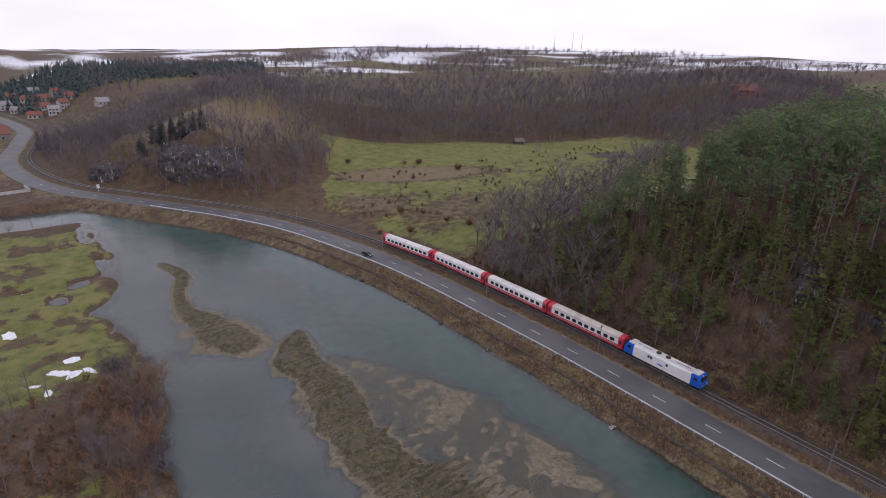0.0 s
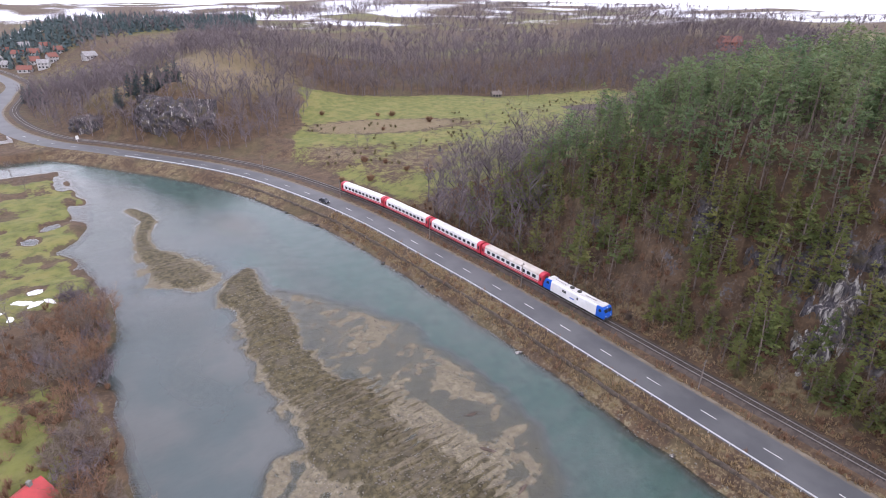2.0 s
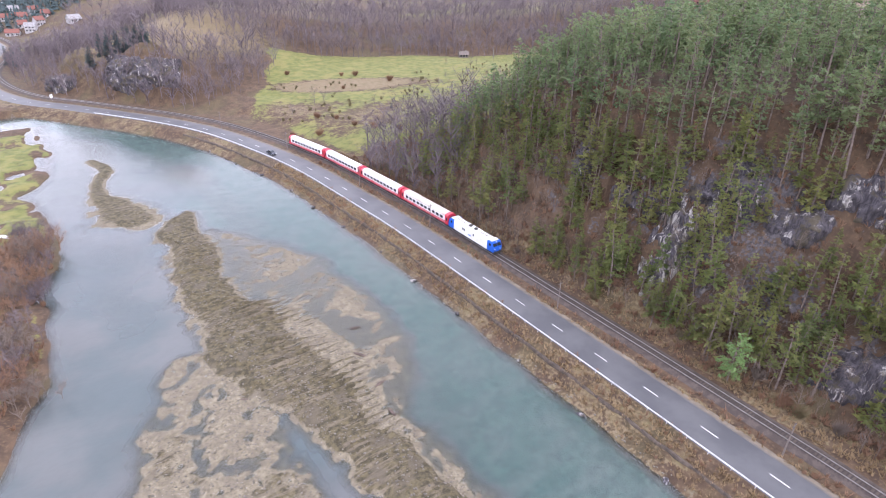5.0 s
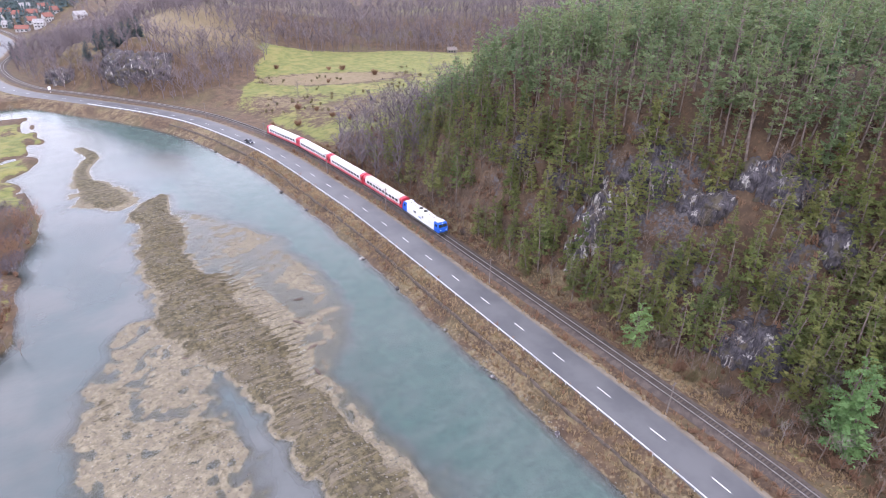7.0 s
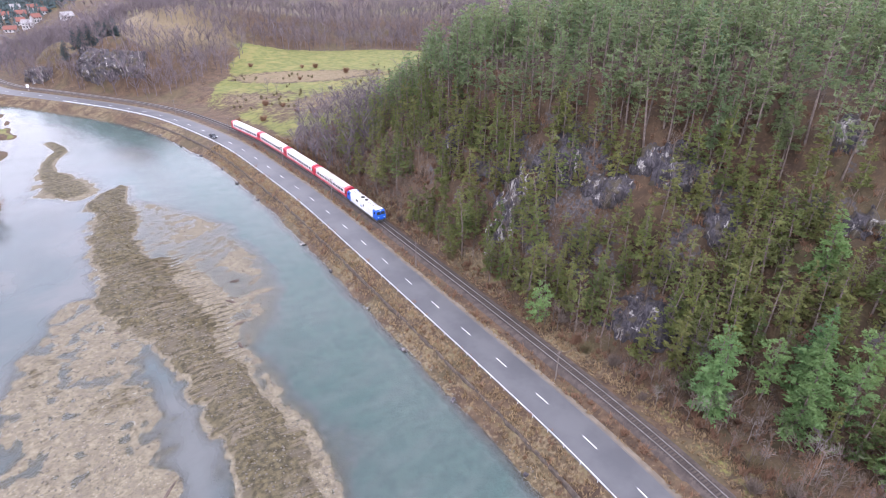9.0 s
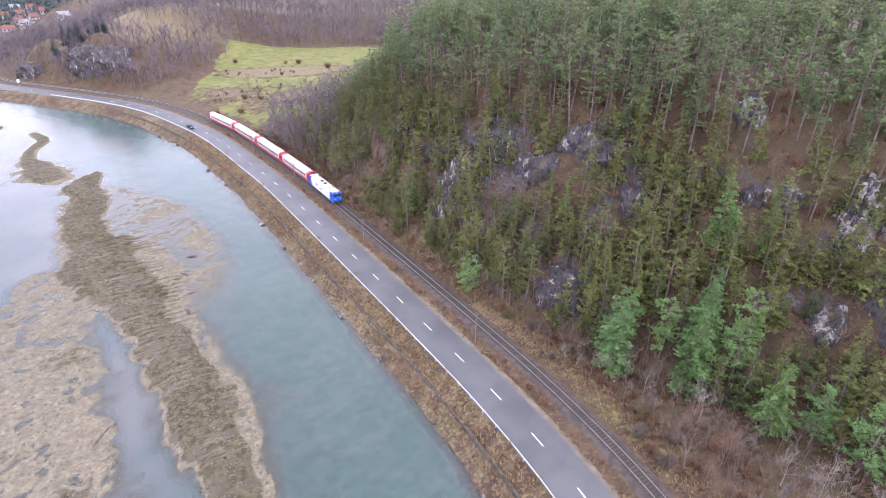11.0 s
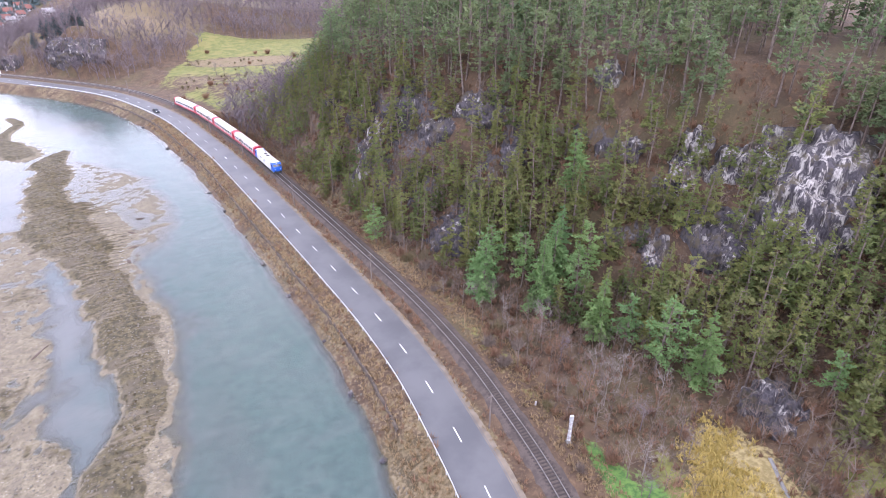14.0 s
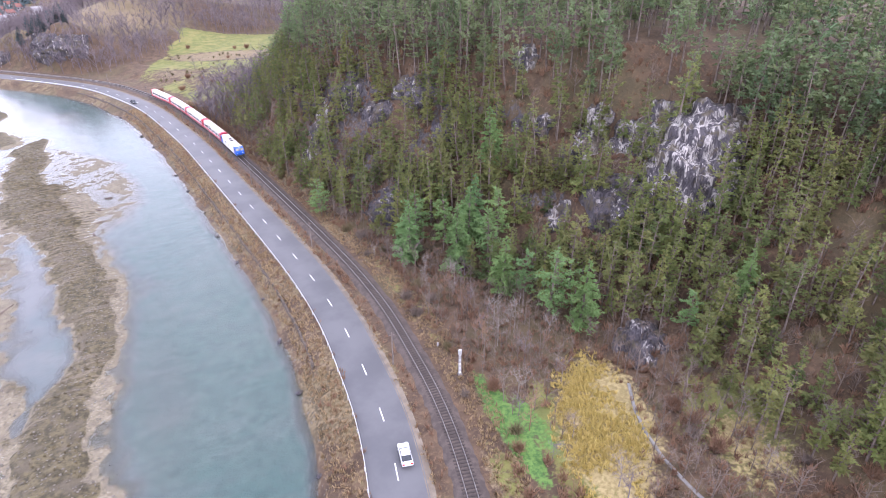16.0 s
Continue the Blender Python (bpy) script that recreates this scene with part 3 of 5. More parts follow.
ground = new("ground", mesh_of("ground", np.stack([GX, GY, GZ], -1).reshape(-1, 3), np.stack([ga, ga + len(ys), ga + len(ys) + 1, ga + 1], 1), [GROUND], flat=False))
tagged(ground, "valley floor and slopes with leaf litter, meadow, rock and gravel", "ground", kind="structure")


def blob(x, y, cx, cy, rx, ry, turn=0.0):
    """1 in the middle of an oval patch, 0 at its rim."""
    c, s = math.cos(turn), math.sin(turn)
    px, py = (x - cx) * c + (y - cy) * s, -(x - cx) * s + (y - cy) * c
    return np.clip(1.2 - np.hypot(px / rx, py / ry), 0, 1)


def meadow(x, y, u):
    v = (x - 188) * 0.39 + (y - 288) * 0.92
    k = hill_cover(x, y, u)
    return smooth(6, 14, u) * smooth(4, -4, v) * smooth(128, 155, y + 0.25 * (x - 110)) * smooth(-4, 5, x - 97 - 0.5 * (y - 210) + 5 * bumps(x, y, 15, 13)) * smooth(334, 318, x)


def covers(x, y, u, z):
    n1, n2 = bumps(x, y, 40, 3), bumps(x, y, 12, 9)
    k = hill_cover(x, y, u)
    m = meadow(x, y, u)
    rough_patch = np.maximum(np.maximum(1.4 * blob(x, y, 156, 233, 44, 15, -0.42), 0.55 * blob(x, y, 116, 205, 22, 34, 0.5)), 0.5 * blob(x, y, 140, 180, 36, 22, 0.2)) * (u > 6)
    west = np.interp(y, LEFT_BANK[:, 0], LEFT_BANK[:, 1]) - x
    low = (u < -20) & (z > WATER + 0.25)
    green = m * (1 - 0.9 * np.clip(1.4 * rough_patch, 0, 1)) * (0.74 + 0.45 * smooth(205, 240, y - 0.15 * (x - 150)) + 0.45 * n2 * smooth(240, 195, y))
    # grassy low bank; browner from y 97 to 134, partly painting in the bushes' shade
    green = np.maximum(green, np.where(low & (west > 0), 0.74 * smooth(262, 245, y) - 0.5 * np.exp(-((west - 4) / 5) ** 2) * smooth(140, 128, y) - 0.65 * smooth(97, 105, y) * smooth(134, 126, y), 0))
    lush = np.maximum(1.5 * blob(x, y, 106, -102.5, 2.6, 15, -0.22), 0.7 * blob(x, y, 109.5, -104, 3.4, 12, -0.22))
    green = np.maximum(green, 0.60 * smooth(3, 4.5, u) * smooth(11, 7, u) * smooth(-15, -45, y) * (0.7 + 0.6 * n2))
    plateau = (x - 188) * 0.39 + (y - 288) * 0.92
    green = np.maximum(green, np.where((plateau > 70) & (u > 0), 0.35 + 0.4 * n1, 0) * smooth(900, 500, plateau))
    hill = np.exp(-((x - 96 - 0.1 * (y - 330)) / 52) ** 2 - ((y - 326) / 40) ** 2)
    dry = np.maximum(np.where(u > 6, 1.25 * hill, 0), rough_patch * 0.95)
    dry = np.maximum(dry, blob(x, y, 117, -111, 7, 15, -0.65) * 1.5)
    verge = np.where((u < -4) & (u > -22), 0.42 + 0.25 * n2, 0)
    dry = np.maximum(dry, np.where((u < -3) & (u > -22.5), verge, 0))
    dry = np.maximum(dry, np.where((u > 2.8) & (u < 9) & (y < 150), 0.4 + 0.35 * n2, 0))
    dry = np.maximum(dry, np.where((u > 8) & (y > 150), 0.35 * m + 0.3 * (1 - m) * smooth(300, 200, y), 0))
    gravel = np.where((u < -20) & (west < -2.5), smooth(-1.5, 0.2, z - WATER + 0.5) * (0.3 + 0.7 * smooth(-23, -27, u)), 0)
    gravel = np.maximum(gravel, np.where((u < -17) & (u > -22.5), 0.15 * smooth(WATER + 0.8, WATER + 0.1, z), 0))
    silt = np.where(u < -20, smooth(-0.5, -1.2, z - WATER), 0)
    slope = np.sin(np.pi * np.clip(k, 0, 1))
    rock = np.where((u > 4) & (y < 80), slope * (0.36 + 0.8 * bumps(x, y, 9, 41, 3)), 0)
    snow = smooth(240, 380, plateau) * (0.42 + 0.95 * bumps(x, y, 70, 51, 3)) * (np.abs(x) < 3000)
    bar = ridge(x + 1.4 * bumps(x, y, 17, 87, 2), y, BAR) + 0.3 * bumps(x, y, 9, 5) + 0.3 * bumps(x, y, 2.6, 7, 2)
    mud = np.where(u < -20, smooth(-0.02, 0.35, bar) * smooth(WATER - 0.1, WATER + 0.3, z), 0)
    mud = np.maximum(mud, np.where(u < -20, 0.8 * smooth(0.15, 0.6, comb_of(x, y)) * smooth(-0.75, -0.2, bar), 0))
    mud = mud * (1 - 0.75 * smooth(-0.05, -0.6, comb_of(x, y)) * smooth(0.75, 0.3, bar))
    mud = np.maximum(mud, np.where(u < -20, np.clip(1.5 * ridge(x, y, ISLAND), 0, 0.8), 0))
    mud = np.maximum(mud, np.where((u < -20) & (x < 42) & (x > 10) & (y < 58), np.clip(0.95 * bumps(x, y, 8, 97, 3) + 0.12, 0, 0.55) * smooth(WATER - 0.05, WATER + 0.12, z), 0))
    patchy = bumps(x, y, 7, 19, 3)
    green = np.where(u < -20, green * smooth(-0.6, -0.05, patchy), green)
    straw = np.maximum(1.5 * blob(x, y, 118, -111.5, 8.5, 17, -0.65), 0.7 * blob(x, y, 131, -127, 8, 12, -0.4))
    green = np.maximum(green, 1.1 * blob(x, y, 110.5, -113, 6, 20, -0.3))
    green = np.maximum(green, 0.85 * blob(x, y, 133, -124, 11, 15, -0.5))
    return {"straw": straw, "mud": mud, "lush": lush, "green": green, "dry": dry, "gravel": gravel, "silt": silt, "rock": rock, "snow": np.clip(snow, 0, 1)}


def slope_of(z, x, y):
    gx, gy = np.gradient(z, x, y)
    return np.hypot(gx, gy)


for key, value in covers(GX, GY, GU, GZ).items():
    if key == "rock":
        value = value * smooth(0.5, 1.1, slope_of(GZ, xs, ys))
    layer = ground.data.attributes.new(key, "FLOAT", "POINT")
    layer.data.foreach_set("value", np.asarray(value, np.float32).ravel())

# ---- river ----
wx, wy = np.arange(-80, 102, 1.2), np.arange(-260, 330, 1.2)
WX, WY = np.meshgrid(wx, wy, indexing="ij")
deep = WATER - height(WX, WY)
wi, wj = np.meshgrid(np.arange(len(wx) - 1), np.arange(len(wy) - 1), indexing="ij")
wa = (wi * len(wy) + wj).ravel()
quads = np.stack([wa, wa + len(wy), wa + len(wy) + 1, wa + 1], 1)
wet = (deep.ravel()[quads] > -0.4).any(axis=1)
river = new("water", mesh_of("water", np.stack([WX, WY, np.full(WX.shape, WATER)], -1).reshape(-1, 3), quads[wet], [WATER_SKIN], flat=False))
tagged(river, "turquoise shallow river water with soft ripples", "river", kind="structure")
calm_part = smooth(58, 40, WX + 4 * bumps(WX, WY, 30, 91)) * smooth(185, 120, WY)
for key, value in (("depth", 1 - np.exp(-(0.95 + 2.6 * calm_part) * np.clip(deep, 0, 3))), ("sunk", np.clip(deep / 2.3, 0, 1)), ("still", calm_part)):
    river.data.attributes.new(key, "FLOAT", "POINT").data.foreach_set("value", value.astype(np.float32).ravel())

# ---- road ----
HALF = 3.95
road = new("road", mesh_of("road", *sweep([(-HALF - 0.5, -0.02), (-HALF, 0.06), (0, 0.10), (HALF, 0.06), (HALF + 0.5, -0.02)], ROAD), [ASPHALT], flat=False))
tagged(road, "grey asphalt road with a dashed white centre line", "road", kind="structure")
child("shoulder", mesh_of("shoulder", *sweep([(HALF - 0.25, 0.068), (HALF + 0.35, 0.04), (HALF + 0.95, 0.015)], ROAD), [SHOULDER], flat=False), road)
fine_road = spline([tuple(p) for p in ROAD[::4]], 0.5)
dash_v, dash_f = sweep([(-0.09, 0.0), (0.09, 0.0)], np.column_stack([np.zeros(4), np.linspace(0, 3.2, 4)]))
dash_mesh = mesh_of("lane_dash", dash_v, dash_f, [PAINT])
for k in range(100, len(fine_road) - 40, 24):
    p, q = fine_road[k], fine_road[k + 6]
    if -150 < p[1] < 320:
        child("lane_dash", dash_mesh, road, pose(p[0], p[1], 0.108, 0, 0, math.degrees(math.atan2(q[1] - p[1], q[0] - p[0])) - 90))

# ---- railway ----
RAILWAY = offset_line(spline([tuple(p) for p in ROAD[::2]], 0.6), TRACK, 0.0)
railway = new("railway_track", mesh_of("ballast", *sweep([(-2.5, 0.1), (-1.7, 0.52), (1.7, 0.52), (2.5, 0.1)], RAILWAY), [BALLAST], flat=False))
tagged(railway, "single railway track on brown ballast with steel rails", "railway track", kind="structure")
for side in (-0.75, 0.75):
    child("rail", mesh_of("rail", *sweep([(side - 0.07, 0.58), (side - 0.04, 0.74), (side + 0.04, 0.74), (side + 0.07, 0.58)], RAILWAY), [RAIL]), railway)


# ---- guard rail ----
RAIL_AT = -4.45
keep = (ROAD[:, 1] > -150) & (ROAD[:, 1] < 262)
guard_line = ROAD[keep]
guard = thing("guard_rail", pose(0, 0, 0), "galvanised steel guard rail on short posts along the road", "guard rail")
child("rail_beam", mesh_of("rail_beam", *sweep([(RAIL_AT + 0.02, 0.45), (RAIL_AT + 0.09, 0.52), (RAIL_AT + 0.03, 0.6), (RAIL_AT + 0.09, 0.68), (RAIL_AT + 0.02, 0.76), (RAIL_AT - 0.03, 0.76), (RAIL_AT - 0.03, 0.45)], guard_line), [ZINC]), guard)
bm = box(bmesh.new(), -0.06, 0.06, -0.05, 0.05, -0.35, 0.72, 0.01)
post_mesh = bpy.data.meshes.new("post")
bm.to_mesh(post_mesh)
bm.free()
post_mesh.materials.append(ZINC)
guard_posts = offset_line(spline([tuple(p) for p in guard_line], 4.0), RAIL_AT - 0.1)
for p in guard_posts:
    child("post", post_mesh, guard, pose(p[0], p[1], 0.0))


# ---- plants ----
def cone_faces(rings, sides):
    f = []
    for r in range(rings - 1):
        for i in range(sides):
            a, b = r * sides + i, r * sides + (i + 1) % sides
            f += [(a, b, b + sides), (a, b + sides, a + sides)]
    return f


def stem(points, radii, sides=5):
    """A tapered, bent stem through the points."""
    v = []
    for (x, y, z), r in zip(points, radii):
        for i in range(sides):
            a = 2 * math.pi * i / sides
            v.append((x + r * math.cos(a), y + r * math.sin(a), z))
    return np.array(v), np.array(cone_faces(len(points), sides))


def joined(pieces):
    verts, faces, at = [], [], 0
    for v, f in pieces:
        verts.append(v)
        faces.append(np.asarray(f) + at)
        at += len(v)
    return np.vstack(verts), np.vstack(faces)


def fans(rng, branches, count, broad, long_by, inner):
    """Needle sprays along each branch (root, tip, length of spray), thicker towards its end; each spray is one thin triangle."""
    root, tip, size = (np.repeat(np.array(q, float), count, axis=0) for q in zip(*branches))
    f = inner + (1.08 - inner) * rng.random((len(root), 1)) ** 0.75
    reach = np.linalg.norm(tip - root, axis=1)[:, None]
    at = root + (tip - root) * f + rng.normal(0, 0.085, root.shape) * reach * (1, 1, 0.55)
    d = tip - root
    a = np.arctan2(d[:, 1], d[:, 0]) + rng.normal(0, 0.95, len(root))
    long = size[:, None] * rng.uniform(0.6, 1.25, (len(root), 1)) * long_by
    rise = rng.normal(0.12, 0.42, len(root))
    out = np.stack([np.cos(a), np.sin(a), rise], 1) * long
    side = np.stack([-np.sin(a), np.cos(a), rng.normal(0, 0.8, len(root))], 1) * long * broad
    v = np.stack([at - side, at + side, at + out], 1).reshape(-1, 3)
    return v, np.arange(len(v)).reshape(-1, 3)


def pine(seed, tall, bare, wide, pointed, count=20, long_by=0.72, broad=0.22, full=1.0):
    """Trunk and crown of a conifer, as arrays: whorls of uneven boughs, fewer and longer on the old bare-trunked ones."""
    rng = np.random.default_rng(seed)
    lean = rng.normal(0, 0.025, 2) * tall
    sway = rng.normal(0, 0.012, 2) * tall

    def axis(k):
        return np.array((lean[0] * k + sway[0] * math.sin(3.1 * k), lean[1] * k + sway[1] * math.sin(3.1 * k), tall * k))

    trunk = stem([tuple(axis(k) - (0, 0, 0.5 * (k == 0))) for k in (0, 0.25, 0.5, 0.75, 0.97)], [0.0145 * tall, 0.0115 * tall, 0.009 * tall, 0.005 * tall, 0.015], 6)
    limbs = []

    def twig(p, q, w):
        limbs.append((np.array([p - (0, 0, w), p + (0, 0, w), q]), np.array([(0, 1, 2)])))

    for k in rng.uniform(0.12, max(0.2, bare), 9):
        a, r = rng.uniform(0, 6.28), rng.uniform(0.3, 0.9) * wide * 0.6
        twig(axis(k), axis(k) + (r * math.cos(a), r * math.sin(a), rng.uniform(-0.1, 0.25) * r), 0.04)
    branches = []
    levels = int(full * ((10 if pointed else 7) + tall * (0.5 if pointed else 0.34)))
    heavy = rng.uniform(0, 6.28)
    for i in range(levels):
        k = (i + rng.uniform(0.1, 0.7)) / levels
        edge = wide * ((1 - k) ** 0.8 * 0.95 + 0.09 if pointed else math.sqrt(max(0.05, 1 - (1.45 * k - 0.5) ** 2)) * (1.0 - 0.2 * k)) * rng.uniform(0.72, 1.15)
        for n_ in range(max(3, int(full * (6.6 if pointed else 5.4) * (1 - 0.45 * k)))):
            a = rng.uniform(0, 6.28)
            r = edge * rng.uniform(0.45, 1.15) * (1 + 0.22 * math.cos(a - heavy))
            p = axis(bare + (1 - bare) * k) + (0, 0, rng.normal(0, 0.12))
            q = p + (r * math.cos(a), r * math.sin(a), (rng.normal(-0.12, 0.14) if pointed else rng.normal(0.16, 0.2)) * r)
            branches.append((p, q, 0.34 + (0.30 if pointed else 0.20) * r))
            twig(p, q, 0.05)
    branches.append((axis(0.93), axis(0.93) + (0.12, 0, tall * 0.07), 0.3))
    return joined([trunk] + limbs), fans(rng, branches, count, broad, long_by, 0.25 if pointed else 0.42)


def bare_tree(seed, tall, spread=0.33, twigs=6, stout=1.0):
    """A leafless tree: trunk, limbs and thin twigs, as arrays."""
    rng = np.random.default_rng(seed)
    pieces = [stem([(0, 0, -0.3), (0.1, 0, tall * 0.35), (0.05, 0.1, tall * 0.8)], [0.016 * tall, 0.011 * tall, 0.003 * tall], 4)]
    tri = []

    def blade(p, q, w):
        s = np.cross(q - p, rng.normal(size=3))
        s = s / (np.linalg.norm(s) + 1e-6) * w * stout
        tri.append(np.array([p - s, p + s, q]))

    for i in range(11):
        z = tall * rng.uniform(0.22, 0.8)
        a, r = rng.uniform(0, 6.28), tall * spread * rng.uniform(0.5, 1.0) * (1.15 - 0.6 * z / tall)
        p = np.array((0.07, 0.05, z))
        q = p + (r * math.cos(a), r * math.sin(a), r * rng.uniform(0.7, 1.5))
        blade(p, q, 0.006 * tall)
        for j in range(twigs):
            k = rng.uniform(0.3, 1.0)
            b = p + (q - p) * k
            e = b + rng.normal(0, 1, 3) * (0.09, 0.09, 0.05) * tall + (0, 0, 0.08 * tall)
            blade(b, e, 0.0035 * tall)
            for h in range(2):
                g = b + (e - b) * rng.uniform(0.3, 1)
                blade(g, g + rng.normal(0, 0.05, 3) * tall + (0, 0, 0.035 * tall), 0.0025 * tall)
    v = np.vstack(tri)
    return joined(pieces + [(v, np.arange(len(v)).reshape(-1, 3))])


def shrub(seed, tall=2.0, count=26, stout=0.038):
    rng = np.random.default_rng(seed)
    tri = []
    for i in range(count):
        a, r = rng.uniform(0, 6.28), tall * rng.uniform(0.1, 0.55)
        p = np.array((0.2 * math.cos(a) * tall * rng.random(), 0.2 * math.sin(a) * tall * rng.random(), -0.1))
        q = np.array((r * math.cos(a), r * math.sin(a), tall * rng.uniform(0.5, 1.0)))
        for j in range(3):
            k = rng.uniform(0.0, 0.6)
            b = p + (q - p) * k
            e = b + (q - p) * (1 - k) * 0.8 + rng.normal(0, 0.13, 3) * tall
            s = np.cross(e - b, rng.normal(size=3))
            s = s / np.linalg.norm(s) * stout * tall
            tri.append(np.array([b - s, b + s, e]))
    v = np.vstack(tri)
    return v, np.arange(len(v)).reshape(-1, 3)


def tuft(seed, tall=0.6):
    rng = np.random.default_rng(seed)
    tri = []
    for i in range(7):
        a = rng.uniform(0, 6.28)
        p = np.array((rng.normal(0, 0.12), rng.normal(0, 0.12), -0.05))
        s = np.array((-math.sin(a), math.cos(a), 0)) * 0.09
        tri.append(np.array([p - s, p + s, p + (rng.normal(0, 0.25), rng.normal(0, 0.25), tall * rng.uniform(0.6, 1.1))]))
    v = np.vstack(tri)
    return v, np.arange(len(v)).reshape(-1, 3)


def strewn(seed, n, x0, x1, y0, y1, wanted, apart=0.0):
    """Places in a field where wanted(x, y, u) says how likely a plant is, at least some metres apart."""
    rng = np.random.default_rng(seed)
    x, y = rng.uniform(x0, x1, n), rng.uniform(y0, y1, n)
    d, s = along(x, y)
    ok = rng.random(n) < wanted(x, y, d - TRACK)
    x, y = x[ok], y[ok]
    if apart:
        taken, chosen = {}, []
        for i in range(len(x)):
            cell = (int(x[i] // apart), int(y[i] // apart))
            close = any(math.hypot(x[i] - x[j], y[i] - y[j]) < apart for a in (-1, 0, 1) for b in (-1, 0, 1) for j in taken.get((cell[0] + a, cell[1] + b), ()))
            if not close:
                taken.setdefault(cell, []).append(i)
                chosen.append(i)
        x, y = x[chosen], y[chosen]
    return x, y, height(x, y)


def planted(name, kinds, x, y, z, mats, seed, low, high, label, category, two=None):
    """Many plants as one mesh."""
    rng = np.random.default_rng(seed)
    pick, turn, size = rng.integers(0, len(kinds), len(x)), rng.uniform(0, 6.28, len(x)), rng.uniform(low, high, len(x))
    verts, faces, which, at = [], [], [], 0
    own, share = rng.random(len(x)), []
    for i in range(len(x)):
        for m, (v, f) in enumerate(kinds[pick[i]]):
            c, s = math.cos(turn[i]) * size[i], math.sin(turn[i]) * size[i]
            verts.append(np.stack([v[:, 0] * c - v[:, 1] * s + x[i], v[:, 0] * s + v[:, 1] * c + y[i], v[:, 2] * size[i] + z[i]], 1))
            faces.append(f + at)
            which.append(np.full(len(f), m))
            at += len(v)
            share.append(np.full(len(v), own[i], np.float32))
    ob = new(name, mesh_of(name, np.vstack(verts), np.vstack(faces), mats, np.concatenate(which)))
    ob.data.attributes.new("own", "FLOAT", "POINT").data.foreach_set("value", np.concatenate(share))
    return tagged(ob, label, category, kind="stuff")


# conifers on the crag
KINDS = [(17, 0.32, 2.8, False), (13, 0.14, 2.3, True), (18, 0.42, 2.9, False), (12, 0.1, 2.2, True), (14, 0.22, 2.2, True), (11, 0.06, 2.4, True), (16, 0.26, 2.6, False), (19, 0.5, 2.6, False), (13, 0.25, 2.2, False), (15, 0.22, 2.4, False)]
PINES = [pine(i, *kind, 20) for i, kind in enumerate(KINDS)]
THIN = [pine(100 + i, *KINDS[k], 14, 0.86, 0.28) for i, k in enumerate((0, 2, 6, 7, 9, 4))]
SMALL = [pine(200 + i, *KINDS[k], 12, 0.78, 0.25) for i, k in enumerate((1, 3, 4, 5, 8, 9))]
PINE_MESH = [(mesh_of("trunk", *t, [BARK]), mesh_of("crown", *c, [NEEDLES])) for t, c in PINES]
TOP_MESH = {k: (PINE_MESH[k][0], mesh_of("crown", *PINES[k][1], [TOP_NEEDLES])) for k in (0, 2, 6, 7, 9, 4)}
BLUE_PINE = [pine(300 + i, tall, bare, wide, pointed, 40, 0.5, 0.26, 1.4) for i, (tall, bare, wide, pointed) in enumerate([(16, 0.1, 3.7, True), (15, 0.16, 3.6, False), (14, 0.3, 3.1, False), (17, 0.12, 3.5, True)])]
BLUE_MESH = [(mesh_of("trunk", *t, [BARK]), mesh_of("crown", *c, [BLUE_NEEDLES])) for t, c in BLUE_PINE]
BLUE_AT = [(119.5, -48.5), (123.5, -46), (126.3, -53), (125.5, -59.5), (130, -58), (130.5, -64.5), (134, -63), (133, -57), (128, -73.5), (130, -85.5), (129, -79), (132, -92), (141.7, -50), (112.5, -12), (141, -108), (150, -112)]


# rock faces: place, width, height and whether pale
ROCKS = [(121.5, 11.5, 8, 24, 1), (130, 7, 12, 11, 0), (126.5, 42, 6, 7, 0), (141, -17, 13, 9, 0), (124, -31, 16, 12, 0), (160, -39.5, 6, 8, 1),
         (158, -65, 6, 14, 1), (163, -73, 12, 12, 1), (162.5, -91, 13, 20, 1), (145.5, -70, 6, 9, 1), (152, -82, 12, 10, 0), (135.5, -103, 8, 9, 0), (154, -53, 10, 8, 0),
         (170, -89, 12, 8, 0), (126.3, 26, 9, 11, 0), (141.2, -31.5, 8, 7, 0), (62.5, 270.5, 24, 13, 0), (31, 311, 14, 10, 0), (134, -8, 10, 8, 0)]


def pine_wood(x, y, u):
    k = hill_cover(x, y, u)
    north = smooth(122, 96, y + 0.3 * (u - 20))
    dense = np.where(k > 0.78, 0.95, np.where(k > 0.02, 0.66 + 0.3 * smooth(0, 50, y) + 0.9 * bumps(x, y, 10, 61, 2), 0))
    dense = dense * (1 - 0.9 * smooth(15, 45, y) * smooth(0.6, 0.3, k))
    dense = dense * (1 - 0.8 * smooth(-20, -32, y) * smooth(-96, -82, y) * smooth(0.58, 0.66, k) * smooth(1.06, 1.0, k))
    dense = dense * (1 - 0.92 * smooth(-98, -108, y) * smooth(4, -3, x - 142 - 0.5 * (-114 - y)))
    away = np.ones_like(x)
    for px, py in BLUE_AT:
        away = np.where(np.hypot(x - px, y - py) < 4, 0, away)
    for rock in ROCKS:
        away = np.where((np.abs(y - rock[1] + 0.45 * (x - rock[0])) < rock[2] * 0.46) & (x > rock[0] - 9) & (x < rock[0] + 2), 0.08, away)
    return np.clip(dense, 0, 1) * north * away * smooth(3.5, 6, u) * smooth(125, 105, u) * smooth(-185, -165, y)


